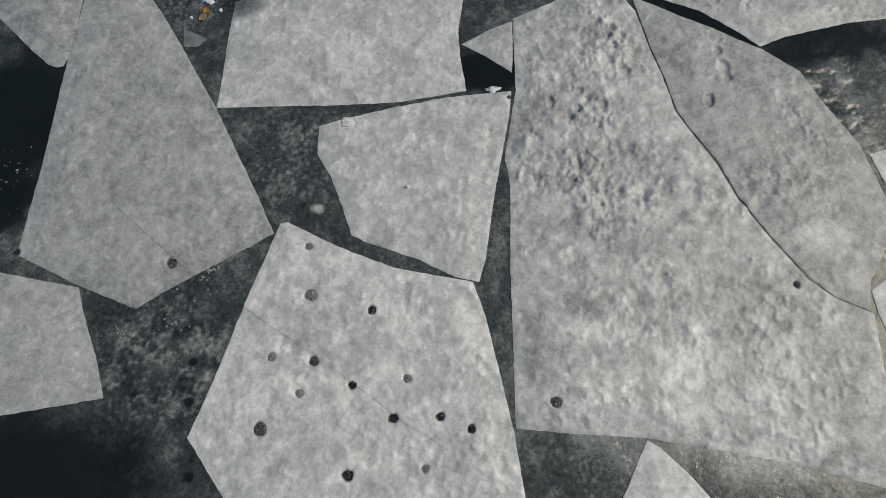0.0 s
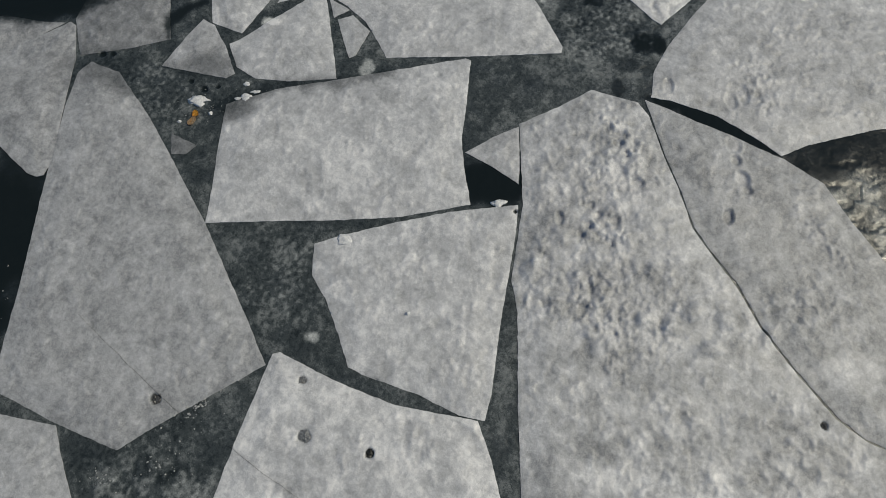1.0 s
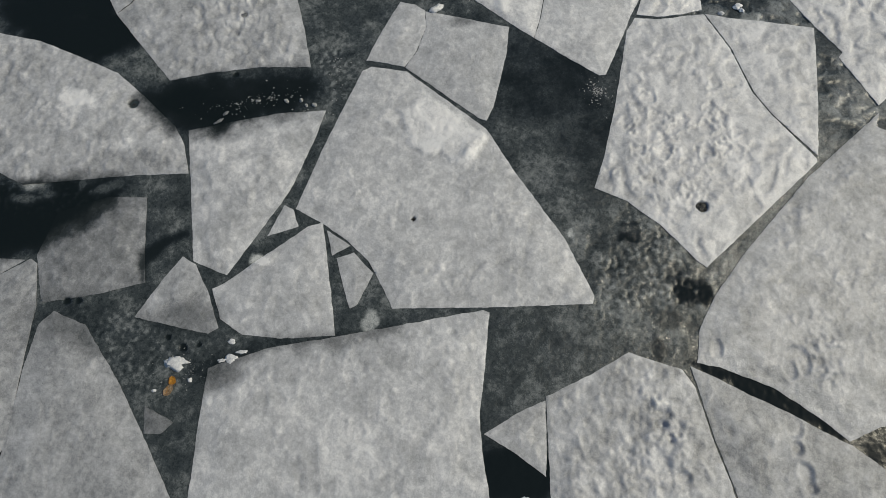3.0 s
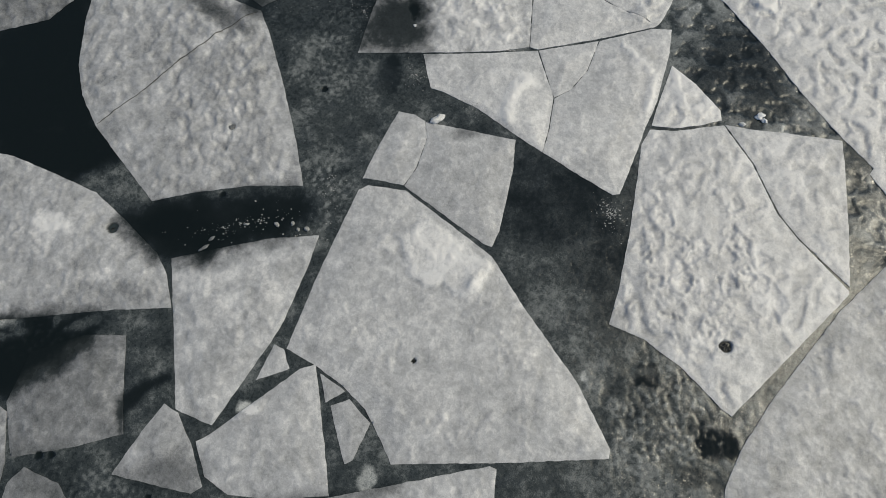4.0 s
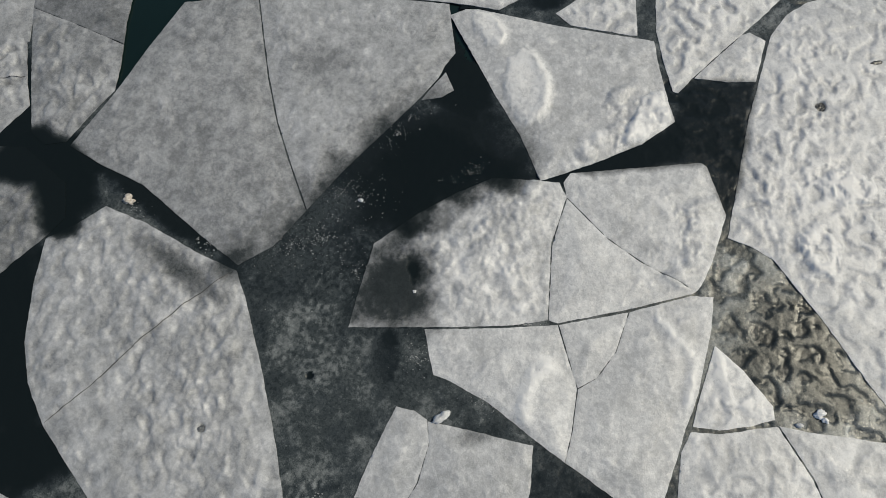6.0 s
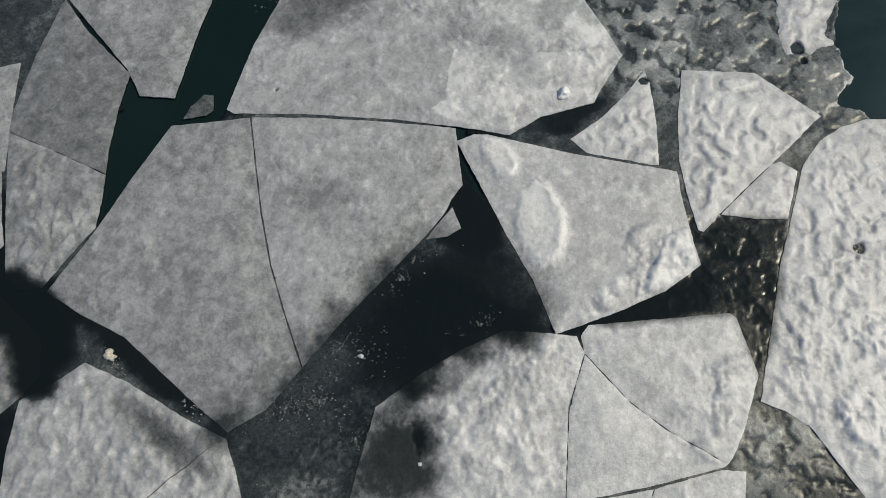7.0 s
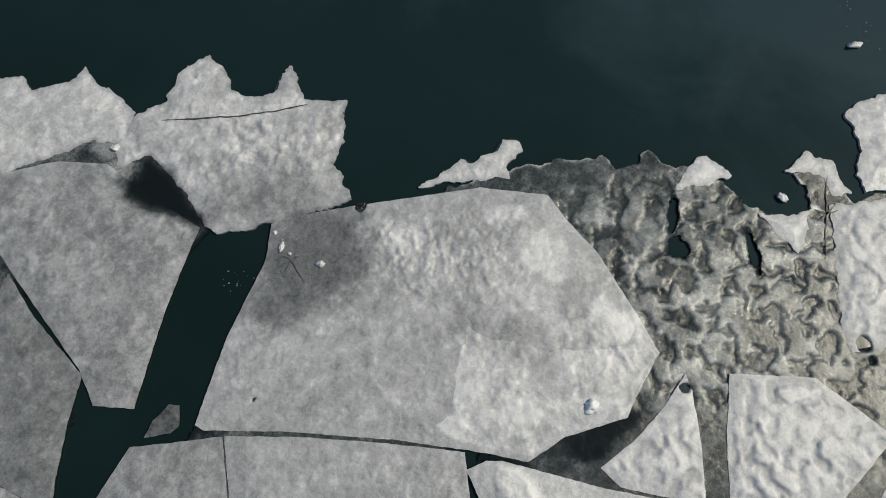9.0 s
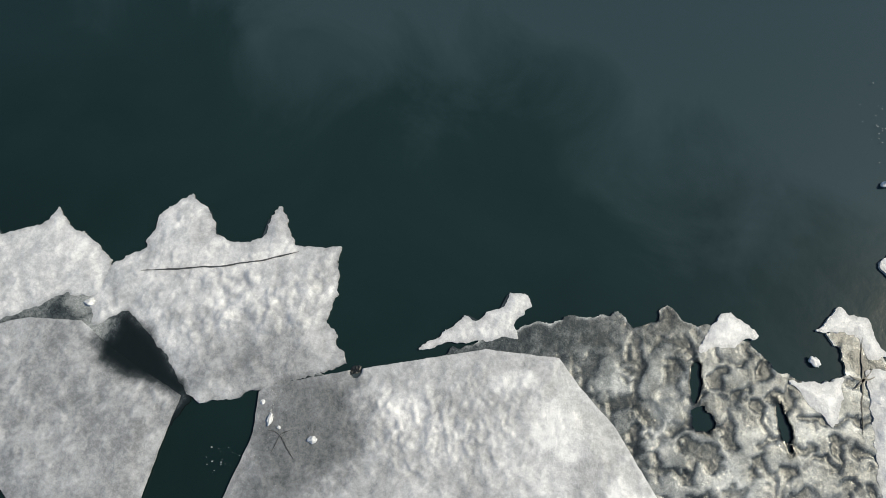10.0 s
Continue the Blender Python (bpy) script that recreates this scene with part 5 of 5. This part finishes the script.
def ice_plug(cx, cy, radius, state):
    """The refrozen plug in a bored hole: a sunken, slightly domed and lumpy disc."""
    ob, low, ground, snow = floe_at(cx, cy)
    if ob is None:
        return
    bm = bmesh.new()
    rng = random.Random(int(cx * 100) + int(cy * 37))
    depth = {"frosted": -0.006, "slushy": -0.014, "dark": -0.026}[state]
    base = float(top_of(low, ground, np.array([cx + 1.6 * radius]), np.array([cy]))[0])
    rings = []
    for k in range(4):
        r = radius * (0.25, 0.55, 0.85, 1.12)[k]
        rim = [r * float(wobble(cx, cy, a * math.pi / 8)) for a in range(16)]
        rings.append([bm.verts.new((cx + rim[a] * math.cos(a * math.pi / 8) * rng.uniform(0.94, 1.05), cy + rim[a] * math.sin(a * math.pi / 8) * rng.uniform(0.94, 1.05),
                                    base + depth - 0.004 * k + rng.uniform(-0.007, 0.008))) for a in range(16)])
    bm.faces.new(rings[0])
    for k in range(3):
        for a in range(16):
            bm.faces.new((rings[k][a], rings[k + 1][a], rings[k + 1][(a + 1) % 16], rings[k][(a + 1) % 16]))
    under = [bm.verts.new((v.co.x, v.co.y, v.co.z - 0.05)) for v in rings[3]]
    for a in range(16):
        bm.faces.new((rings[3][a], under[a], under[(a + 1) % 16], rings[3][(a + 1) % 16]))
    mesh = bpy.data.meshes.new("ice_plug")
    bm.to_mesh(mesh)
    bm.free()
    link_part("ice_plug", mesh, {"frosted": PLUG_PALE, "slushy": PLUG_GREY, "dark": PLUG_DARK}[state], ob,
              {"frosted": "frosted grey plug in a bored hole", "slushy": "grey slushy plug in a bored hole", "dark": "dark water-filled bored hole"}[state])


def hairline_crack(points, width):
    """A fine crack across a floe: a dark seam that wanders along its line and tapers at its ends."""
    mid = points[len(points) // 2]
    ob, low, ground, snow = floe_at(*mid)
    if ob is None:
        return
    p = np.array(points, float)
    run = np.concatenate([[0], np.cumsum(np.hypot(*np.diff(p, axis=0).T))])
    s = np.arange(0, run[-1], 0.03)
    x, y = np.interp(s, run, p[:, 0]), np.interp(s, run, p[:, 1])
    x, y = x + 0.03 * (rough_noise(s, 0 * s, 0.3, 4, 71) - 0.5), y + 0.03 * (rough_noise(s, 0 * s + 9, 0.3, 4, 73) - 0.5)
    half = 0.5 * width * (0.4 + 1.2 * rough_noise(s, 0 * s + 4, 0.2, 3, 77)) * np.minimum(1, np.minimum(s, run[-1] - s) / 0.3 + 0.15)
    dx, dy = np.gradient(x), np.gradient(y)
    n = np.hypot(dx, dy)
    z = np.max([top_of(low, ground, x + a, y + b) for a in (-0.02, 0, 0.02) for b in (-0.02, 0, 0.02)], axis=0) + 0.004
    ox, oy = -dy / n * half, dx / n * half
    verts = [(float(a), float(b), float(c)) for a, b, c in np.concatenate([np.stack([x + ox, y + oy, z], 1), np.stack([x - ox, y - oy, z], 1),
             np.stack([x, y, z - 0.02], 1)])]
    m = len(s)
    faces = [(k, k + 1, m + k + 1, m + k) for k in range(m - 1)] + [(k, 2 * m + k, 2 * m + k + 1, k + 1) for k in range(m - 1)]
    mesh = bpy.data.meshes.new("hairline_crack")
    mesh.from_pydata(verts, [], faces)
    link_part("hairline_crack", mesh, PLUG_GREY, ob, "fine dark hairline crack")


for drift in DRIFTS:
    snow_drift(*drift)
for hole in BORES:
    ice_plug(*hole)
hairline_crack([(0.26, 9.95), (-0.29, 9.51), (-0.94, 8.95), (-1.51, 8.35), (-2.08, 7.87)], .010)
hairline_crack([(0.69, -3.19), (1.34, -3.62), (1.84, -3.91), (2.49, -4.39), (3.13, -4.85), (3.74, -5.20)], .0014)
hairline_crack([(-1.67, -1.38), (-1.02, -1.93), (-0.44, -2.42), (-0.02, -2.77)], .002)
hairline_crack([(-3.92, 13.13), (-3.65, 13.18), (-3.34, 13.23)], .008)
hairline_crack([(-1.09, 19.36), (0.05, 19.40), (0.62, 19.47), (1.15, 19.60)], .022)
hairline_crack([(1.02, 17.09), (0.97, 16.97), (0.92, 16.86)], .030)
hairline_crack([(1.02, 17.09), (1.13, 16.93), (1.24, 16.77)], .030)
hairline_crack([(1.02, 17.09), (1.08, 17.12), (1.20, 17.17)], .026)
hairline_crack([(1.02, 17.09), (0.94, 17.14), (0.85, 17.16)], .026)
hairline_crack([(2.96, 12.69), (3.19, 12.97), (3.36, 13.20)], .010)


# ---------------------------------------------------------------- young ice between the floes, and the water
YOUNG_ICE_EDGE = [(-4.84, -7.23), (12.06, -7.18), (13.25, 14.75), (10.17, 14.49), (9.82, 14.45), (9.68, 14.55), (9.30, 14.79), (9.62, 15.27), (9.41, 15.83), (9.72, 16.74), (10.54, 17.92), (9.35, 17.91), (9.14, 17.72), (9.05, 17.93), (9.00, 18.39), (8.71, 18.50), (8.39, 18.26), (8.58, 17.70), (8.29, 17.59), (7.92, 17.64), (7.57, 17.80), (7.32, 18.19), (6.88, 18.38), (6.46, 18.48), (6.29, 18.68), (6.10, 18.48), (5.78, 18.43), (5.61, 18.64), (5.32, 18.59), (4.76, 18.55), (4.16, 18.42), (2.92, 18.02), (2.14, 17.92), (1.67, 17.84), (-0.70, 18.67), (-1.32, 19.07), (-2.03, 19.39), (-5.76, 19.26)]


def young_ice():
    step = 0.025
    p = np.array(YOUNG_ICE_EDGE)
    lo, hi = p.min(0) - 0.3, p.max(0) + 0.3
    x, y = np.meshgrid(np.arange(lo[0], hi[0], step), np.arange(lo[1], hi[1], step), indexing="ij")
    d = outline(x, y, YOUNG_ICE_EDGE, (0.0, 0.10, 0.30))
    far = np.maximum(np.maximum(smooth(-3.6, -5.0, x), smooth(10.6, 12.0, x)), smooth(-5.9, -7.0, y))
    d = d + 1.6 * far * rough_noise(x, y, 2.5, 4, 91)
    under = np.zeros(x.shape, bool)
    for corners, edge, ob, low, height, cover in FLOES:
        q = np.array(corners)
        i0, i1 = ((np.array([q[:, 0].min(), q[:, 0].max()]) - lo[0]) / step).astype(int)
        j0, j1 = ((np.array([q[:, 1].min(), q[:, 1].max()]) - lo[1]) / step).astype(int)
        box = np.s_[max(i0 - 2, 0):i1 + 3, max(j0 - 2, 0):j1 + 3]
        if under[box].size:
            under[box] |= outline(x[box], y[box], corners, edge) < -0.07
    rotten = np.zeros_like(x)
    for cx, cy, rx, ry, strength in HONEYCOMB:
        rotten = np.maximum(rotten, strength * smooth(1.25, 0.7, oval(x, y, cx, cy, rx, ry, 0)))
    web = rotten_pits(x, y)
    open_water = patches(x, y, LEADS, 2.0)
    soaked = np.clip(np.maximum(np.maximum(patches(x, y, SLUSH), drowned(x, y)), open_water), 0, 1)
    shore = np.minimum(-d, 0.25 * (0.97 - open_water))
    keep = (shore > 0) & ~under
    cells = keep[:-1, :-1] | keep[1:, :-1] | keep[:-1, 1:] | keep[1:, 1:]
    # pull the outermost row of the net on to the shore line
    sx, sy = np.gradient(shore, step)
    steep = np.maximum(sx * sx + sy * sy, 0.05)
    back = np.where((shore < 0) & ~under, -shore, 0) / steep
    x, y = x + np.clip(back * sx, -step, step), y + np.clip(back * sy, -step, step)
    blot, mottle = np.clip(sample(BLOT, 0.7 * x, 0.7 * y + 8), -2, 2), np.clip(sample(MOTTLE, x + 5, y), -2, 2)
    cover = 0.49 + 0.055 * blot + 0.045 * mottle
    cover = cover * (1 - rotten) + rotten * (0.597 + 0.150 * web + 0.09 * blot + 0.02 * mottle)
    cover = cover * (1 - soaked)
    fleck, crumb = patches(x, y, FLECKED), sample(CRUMB, x, y)
    cover += fleck * (0.30 * smooth(0.1, 1.8, crumb + 0.5 * sample(CLOD, x, y)) - 0.16 * smooth(0.2, 1.4, -crumb))
    cover = np.maximum(cover, patches(x, y, SNOWFALL))
    cover += 0.40 * smooth(0.05, 0.0, -d) * smooth(0.4, 0.6, rough_noise(x, y, 0.3, 3, 81))
    hole = bored(x, y)
    cover *= 1 - 0.9 * hole
    z = 0.002 + 0.0012 * mottle + 0.004 * fleck * (np.tanh(crumb) - 0.5) + 0.010 * rotten * (1 - 0.7 * soaked) * (web - 0.9) - 0.02 * hole
    ob = tagged(new("young_ice", sheet_mesh("young_ice", x, y, z, cells, cover, -0.07)),
                "thin dark grey young ice with frost between floes", "thin ice", kind="structure")
    ob.data.materials.append(YOUNG)
    return ob


YOUNG_SHEET = young_ice()


def seam(points, width):
    """A dark crack in the young ice: a tapering groove."""
    p = np.array(points, float)
    run = np.concatenate([[0], np.cumsum(np.hypot(*np.diff(p, axis=0).T))])
    s = np.linspace(0, run[-1], max(8, int(run[-1] / 0.03)))
    x, y = np.interp(s, run, p[:, 0]), np.interp(s, run, p[:, 1])
    x, y = x + 0.05 * (rough_noise(s, 0 * s, 0.25, 4, 72) - 0.5), y + 0.05 * (rough_noise(s, 0 * s + 9, 0.25, 4, 74) - 0.5)
    half = 0.5 * width * (0.5 + rough_noise(s, 0 * s + 4, 0.15, 3, 78)) * (1.1 - 0.9 * s / run[-1])
    dx, dy = np.gradient(x), np.gradient(y)
    n = np.hypot(dx, dy)
    ox, oy, z = -dy / n * half, dx / n * half, np.full(len(s), 0.009)
    rows = np.concatenate([np.stack([x + ox, y + oy, z], 1), np.stack([x - ox, y - oy, z], 1), np.stack([x, y, z - 0.02], 1)])
    m = len(s)
    faces = [(k, k + 1, m + k + 1, m + k) for k in range(m - 1)] + [(k, 2 * m + k, 2 * m + k + 1, k + 1) for k in range(m - 1)]
    mesh = bpy.data.meshes.new("crack")
    mesh.from_pydata([tuple(map(float, r)) for r in rows], [], faces)
    link_part("crack", mesh, PLUG_DARK, YOUNG_SHEET, "dark crack in thin ice")


seam([(8.72, 17.64), (8.85, 18.33)], .016)
seam([(8.72, 17.64), (8.56, 16.95)], .018)
seam([(8.72, 17.64), (8.55, 17.71)], .030)
seam([(8.72, 17.64), (8.90, 17.69)], .030)
seam([(8.72, 17.64), (8.56, 17.52)], .024)
seam([(8.72, 17.64), (8.87, 17.78)], .024)


def lake():
    bm = bmesh.new()
    rings = [0, 12, 25, 60, 200, 800, 3000]
    last = None
    for r in rings[1:]:
        ring = [bm.verts.new((3.5 + r * math.cos(a * math.pi / 24), 7 + r * math.sin(a * math.pi / 24), -0.032)) for a in range(48)]
        if last is None:
            bm.faces.new(ring)
        else:
            for k in range(48):
                bm.faces.new((last[k], ring[k], ring[(k + 1) % 48], last[(k + 1) % 48]))
        last = ring
    mesh = bpy.data.meshes.new("water")
    bm.to_mesh(mesh)
    bm.free()
    ob = tagged(new("water", mesh), "dark green open lake water with faint ripples", "water", kind="structure")
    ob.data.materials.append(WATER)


lake()


# ---------------------------------------------------------------- loose things on the ice
def lie(x, y):
    """The height of the ice at a place."""
    for corners, edge, low, height in CRUSTS:
        if outline(np.array([x]), np.array([y]), corners, edge)[0] < 0:
            return float(top_of(low, height, np.array([x]), np.array([y]))[0])
    ob, low, ground, snow = floe_at(x, y)
    return 0.004 if ob is None else float(top_of(low, ground, np.array([x]), np.array([y]))[0])


def lump_mesh(name, rx, ry, height, seed, jag):
    """A lump of snow or ice: an uneven dome with facets, wider at its foot."""
    rng = random.Random(seed)
    bm = bmesh.new()
    bmesh.ops.create_icosphere(bm, subdivisions=3, radius=1.0)
    shift = Vector((rng.uniform(0, 50), rng.uniform(0, 50), 0))
    for v in bm.verts:
        n = noise.noise(v.co * 1.3 + shift) * jag + noise.noise(v.co * 3.5 + shift) * jag * 0.5
        v.co *= 1 + n
        v.co.x, v.co.y, v.co.z = v.co.x * rx, v.co.y * ry, max(v.co.z, -0.25) * height
    mesh = bpy.data.meshes.new(name)
    bm.to_mesh(mesh)
    bm.free()
    mesh.polygons.foreach_set("use_smooth", np.ones(len(mesh.polygons), bool))
    return mesh


def snow_clump(x, y, rx, ry, turn, height, label="small white clump of crusted snow on the ice", name="snow_clump", mat=None, jag=0.45):
    ob = new(name, lump_mesh(name, rx, ry, height, int(abs(x * 91 + y * 57) * 10), jag))
    ob.data.materials.append(mat or CLUMP)
    ob.matrix_world = pose(x, y, lie(x, y), 0, 0, turn)
    return tagged(ob, label, name.replace("_", " "))


def frost_grains(x, y, rx, ry, turn, count, size, label="scattered white frost grains on dark young ice"):
    rng = random.Random(int(abs(x * 31 + y * 17) * 100))
    verts, faces = [], []
    c, s = math.cos(radians(turn)), math.sin(radians(turn))
    for k in range(count):
        r, a = rng.gauss(0, 0.65), rng.uniform(0, 2 * math.pi)
        u, v = rx * r * math.cos(a), ry * r * math.sin(a)
        px, py = x + u * c - v * s, y + u * s + v * c
        if noise.noise(Vector((px * 9, py * 9, 0))) + 0.5 * noise.noise(Vector((px * 25, py * 25, 3))) < rng.uniform(-0.5, 0.35):
            continue
        g = 0.75 * size * rng.uniform(0.2, 1.0) ** 2.5 + 0.0025
        long, spin, h = rng.uniform(1.0, 2.2), rng.uniform(0, 3.14), 0.5 * g
        base, z = len(verts), lie(px, py) - 0.002
        for q in range(5):
            b = spin + q * 1.2566
            verts.append((px + g * math.cos(b) * (long if q in (0, 2) else 1), py + g * math.sin(b), z))
        verts.append((px, py, z + h))
        faces += [(base + q, base + (q + 1) % 5, base + 5) for q in range(5)]
    mesh = bpy.data.meshes.new("frost_grains")
    mesh.from_pydata(verts, [], faces)
    ob = tagged(new("frost_grains", mesh), label, "frost", kind="stuff")
    ob.data.materials.append(GRAIN)


def leaf_blade(name, length, width, curl, mat, parent, at, turn):
    """One dry leaf: a pointed blade with a folded middle and curled edges."""
    bm = bmesh.new()
    rows = []
    for k in range(9):
        u = k / 8
        w = width * math.sin(math.pi * min(1, u * 0.96 + 0.04)) ** 0.8 * (1 + 0.15 * math.sin(9 * u))
        rows.append([bm.verts.new((length * (u - 0.5), w * v, curl * (abs(v) ** 1.5 + 0.5 * (2 * u - 1) ** 2) + 0.006)) for v in (-0.5, -0.25, 0, 0.25, 0.5)])
    for k in range(8):
        for q in range(4):
            bm.faces.new((rows[k][q], rows[k + 1][q], rows[k + 1][q + 1], rows[k][q + 1]))
    bmesh.ops.solidify(bm, geom=bm.faces[:], thickness=0.002)
    mesh = bpy.data.meshes.new(name)
    bm.to_mesh(mesh)
    bm.free()
    ob = new(name, mesh)
    ob.data.materials.append(mat)
    ob.parent = parent
    ob.matrix_basis = pose(at[0], at[1], 0.004, 0, 0, turn)
    return ob


def fallen_leaves(x, y):
    """Two dry leaves frozen to the ice, one orange and one pale."""
    heap = new("fallen_leaves")
    heap.location = (x, y, lie(x, y))
    tagged(heap, "orange and pale dry leaves frozen to dark ice", "leaf")
    leaf_blade("leaf", 0.13, 0.11, 0.03, LEAF, heap, (0.025, 0.075), 100)
    leaf_blade("leaf", 0.18, 0.12, 0.03, PALE_LEAF, heap, (-0.01, -0.05), 55)
    leaf_blade("leaf", 0.10, 0.05, 0.02, LEAF, heap, (-0.05, -0.06), 70)


def crumpled_litter(x, y):
    ob = snow_clump(x, y, 0.085, 0.065, -20, 0.05, "crumpled beige and white litter on dark ice", "litter", LITTER, 0.9)


def glass_scrap(x, y):
    snow_clump(x, y, 0.035, 0.025, 20, 0.03, "small glinting scrap of clear ice on a floe", "ice_chunk", CLUMP, 0.6)


snow_clump(-0.37, 2.09, 0.157, 0.083, -5, .012, jag=0.8)
snow_clump(0.42, 2.14, 0.083, 0.050, -10, .012, jag=0.8)
snow_clump(0.28, 2.12, 0.050, 0.025, 15, .012, jag=0.8)
snow_clump(0.56, 2.24, 0.074, 0.025, 0, .012, jag=0.8)
snow_clump(0.40, 2.38, 0.042, 0.033, 0, .012, jag=0.8)
snow_clump(-0.13, 1.85, 0.033, 0.033, 0, .03)
snow_clump(-0.61, 1.71, 0.033, 0.024, 0, .03)
snow_clump(3.27, 7.92, 0.119, 0.060, 35, .06, "white slab of snowy ice on dark young ice")
snow_clump(8.27, 7.92, 0.075, 0.050, 20, .03, "white curled ice chunk on dark young ice", "ice_chunk", CHUNK, 0.7)
snow_clump(8.32, 7.84, 0.050, 0.033, -40, .025, "white ice chunk beside a curled chunk", "ice_chunk", CHUNK, 0.7)
snow_clump(5.11, 15.02, 0.101, 0.084, 30, .06, "bright white upright ice chunk on a snowy floe", "ice_chunk", CHUNK, 0.7)
snow_clump(1.46, 17.03, 0.057, 0.048, 0, .05, "small white ice chunk on grey frosted ice", "ice_chunk")
snow_clump(0.89, 17.31, 0.033, 0.082, -10, .03, "frozen white splash of ice on a floe", "ice_splash", None, 0.8)
snow_clump(1.01, 17.19, 0.024, 0.024, 0, .03)
snow_clump(0.77, 17.52, 0.033, 0.033, 0, .02)
snow_clump(-0.16, 5.85, 0.085, 0.022, 33, .02, "splintered pale ice slab in dark slush", "ice_chunk", PLUG_PALE)
snow_clump(-0.06, 5.99, 0.050, 0.022, 40, .02, "splintered pale ice slab in dark slush", "ice_chunk", PLUG_PALE)
snow_clump(0.89, 6.20, 0.045, 0.028, -40, .03, "small pale clump of frost in dark slush", "snow_clump", GRAIN)
snow_clump(1.12, 6.21, 0.028, 0.034, 0, .03, "small pale clump of frost in dark slush", "snow_clump", GRAIN)
snow_clump(1.21, 6.12, 0.022, 0.028, 0, .03, "small pale clump of frost in dark slush", "snow_clump", GRAIN)
snow_clump(1.34, 6.13, 0.039, 0.039, 0, .04, "small pale clump of frost in dark slush", "snow_clump", GRAIN)
snow_clump(0.44, 6.21, 0.039, 0.017, 10, .02, "small pale clump of frost in dark slush", "snow_clump", GRAIN)
snow_clump(9.71, 20.42, 0.113, 0.052, 5, .05, "small white ice chunk floating on open water", "ice_chunk")
snow_clump(8.14, 17.90, 0.057, 0.081, 40, .03, "small melting ice scrap floating beside the floes", "ice_chunk")
snow_clump(7.97, 7.78, 0.050, 0.033, 0, .04)
snow_clump(-1.76, 18.94, 0.070, 0.052, 0, .04, "lump of refrozen ice at a closed crack", "ice_chunk", None, 0.7)
frost_grains(0.22, -2.67, 0.63, 0.18, 30, 150, .022)
frost_grains(-0.22, -3.44, 0.57, 0.37, 0, 110, .016)
frost_grains(-1.02, -3.60, 0.21, 0.13, -20, 70, .014)
frost_grains(-3.01, -1.04, 0.27, 0.53, 0, 60, .016)
frost_grains(0.24, 6.17, 1.05, 0.23, 12, 170, .014)
frost_grains(1.43, 5.96, 0.40, 0.13, 0, 70, .016)
frost_grains(1.56, 10.43, 0.74, 0.56, 20, 260, .010)
frost_grains(1.67, 6.75, 0.25, 0.45, 0, 180, .010)
frost_grains(5.91, 6.36, 0.15, 0.30, 0, 80, .016)
frost_grains(-0.13, 10.38, 0.22, 0.17, -30, 80, .016)
frost_grains(0.88, 17.37, 0.11, 0.28, -25, 70, .014)
frost_grains(0.84, 16.78, 0.19, 0.56, -15, 90, .010)
frost_grains(0.32, 16.79, 0.32, 0.18, 20, 30, .010)
frost_grains(2.83, 12.43, 0.47, 0.23, 30, 120, .010)
frost_grains(1.42, 10.41, 0.69, 0.43, 30, 200, .010)
frost_grains(2.09, 11.10, 0.60, 0.45, 0, 200, .010)
frost_grains(9.78, 21.16, 0.34, 0.85, 0, 40, .012)
frost_grains(5.79, 6.31, 0.16, 0.32, 0, 110, .016)
frost_grains(-1.34, 11.01, 0.53, 0.18, -40, 60, .010)
frost_grains(0.60, 6.25, 1.13, 0.14, 10, 120, .012)
frost_grains(-0.16, 1.97, 0.64, 0.36, 0, 120, .010)
frost_grains(2.60, 12.10, 0.45, 0.22, 48, 160, .007)
frost_grains(1.75, 11.10, 0.55, 0.20, 45, 200, .007)
frost_grains(1.10, 10.35, 0.60, 0.25, 30, 240, .008)
frost_grains(3.75, 11.45, 0.45, 0.15, 20, 120, .007)
frost_grains(2.05, 9.95, 0.30, 0.35, 0, 140, .008)
frost_grains(3.85, 8.15, 0.30, 0.16, -25, 300, .008)
frost_grains(2.93, 8.72, 0.22, 0.20, 0, 200, .008)
frost_grains(4.45, 9.15, 0.30, 0.04, 3, 160, .008)
frost_grains(5.81, 6.41, 0.22, 0.25, 0, 160, .008)
frost_grains(6.37, 7.06, 0.06, 0.30, -12, 90, .008)
fallen_leaves(-0.39, 1.77)
crumpled_litter(-1.40, 11.08)
glass_scrap(3.08, -1.39)
snow_clump(4.42, 0.29, 0.10, 0.07, 10, .02, "flat white scrap of snow on black ice", jag=0.7)
snow_clump(2.12, -0.28, 0.11, 0.08, -15, .025, "rounded white lump of snow at a floe corner", jag=0.5)
snow_clump(10.10, 13.20, 0.098, 0.036, 5, .02, "dark wood chip frozen on a snowy floe", "wood_chip", PLUG_GREY)
snow_clump(2.90, 9.63, 0.027, 0.027, 0, .02)
snow_clump(2.09, 11.03, 0.038, 0.028, 0, .02)
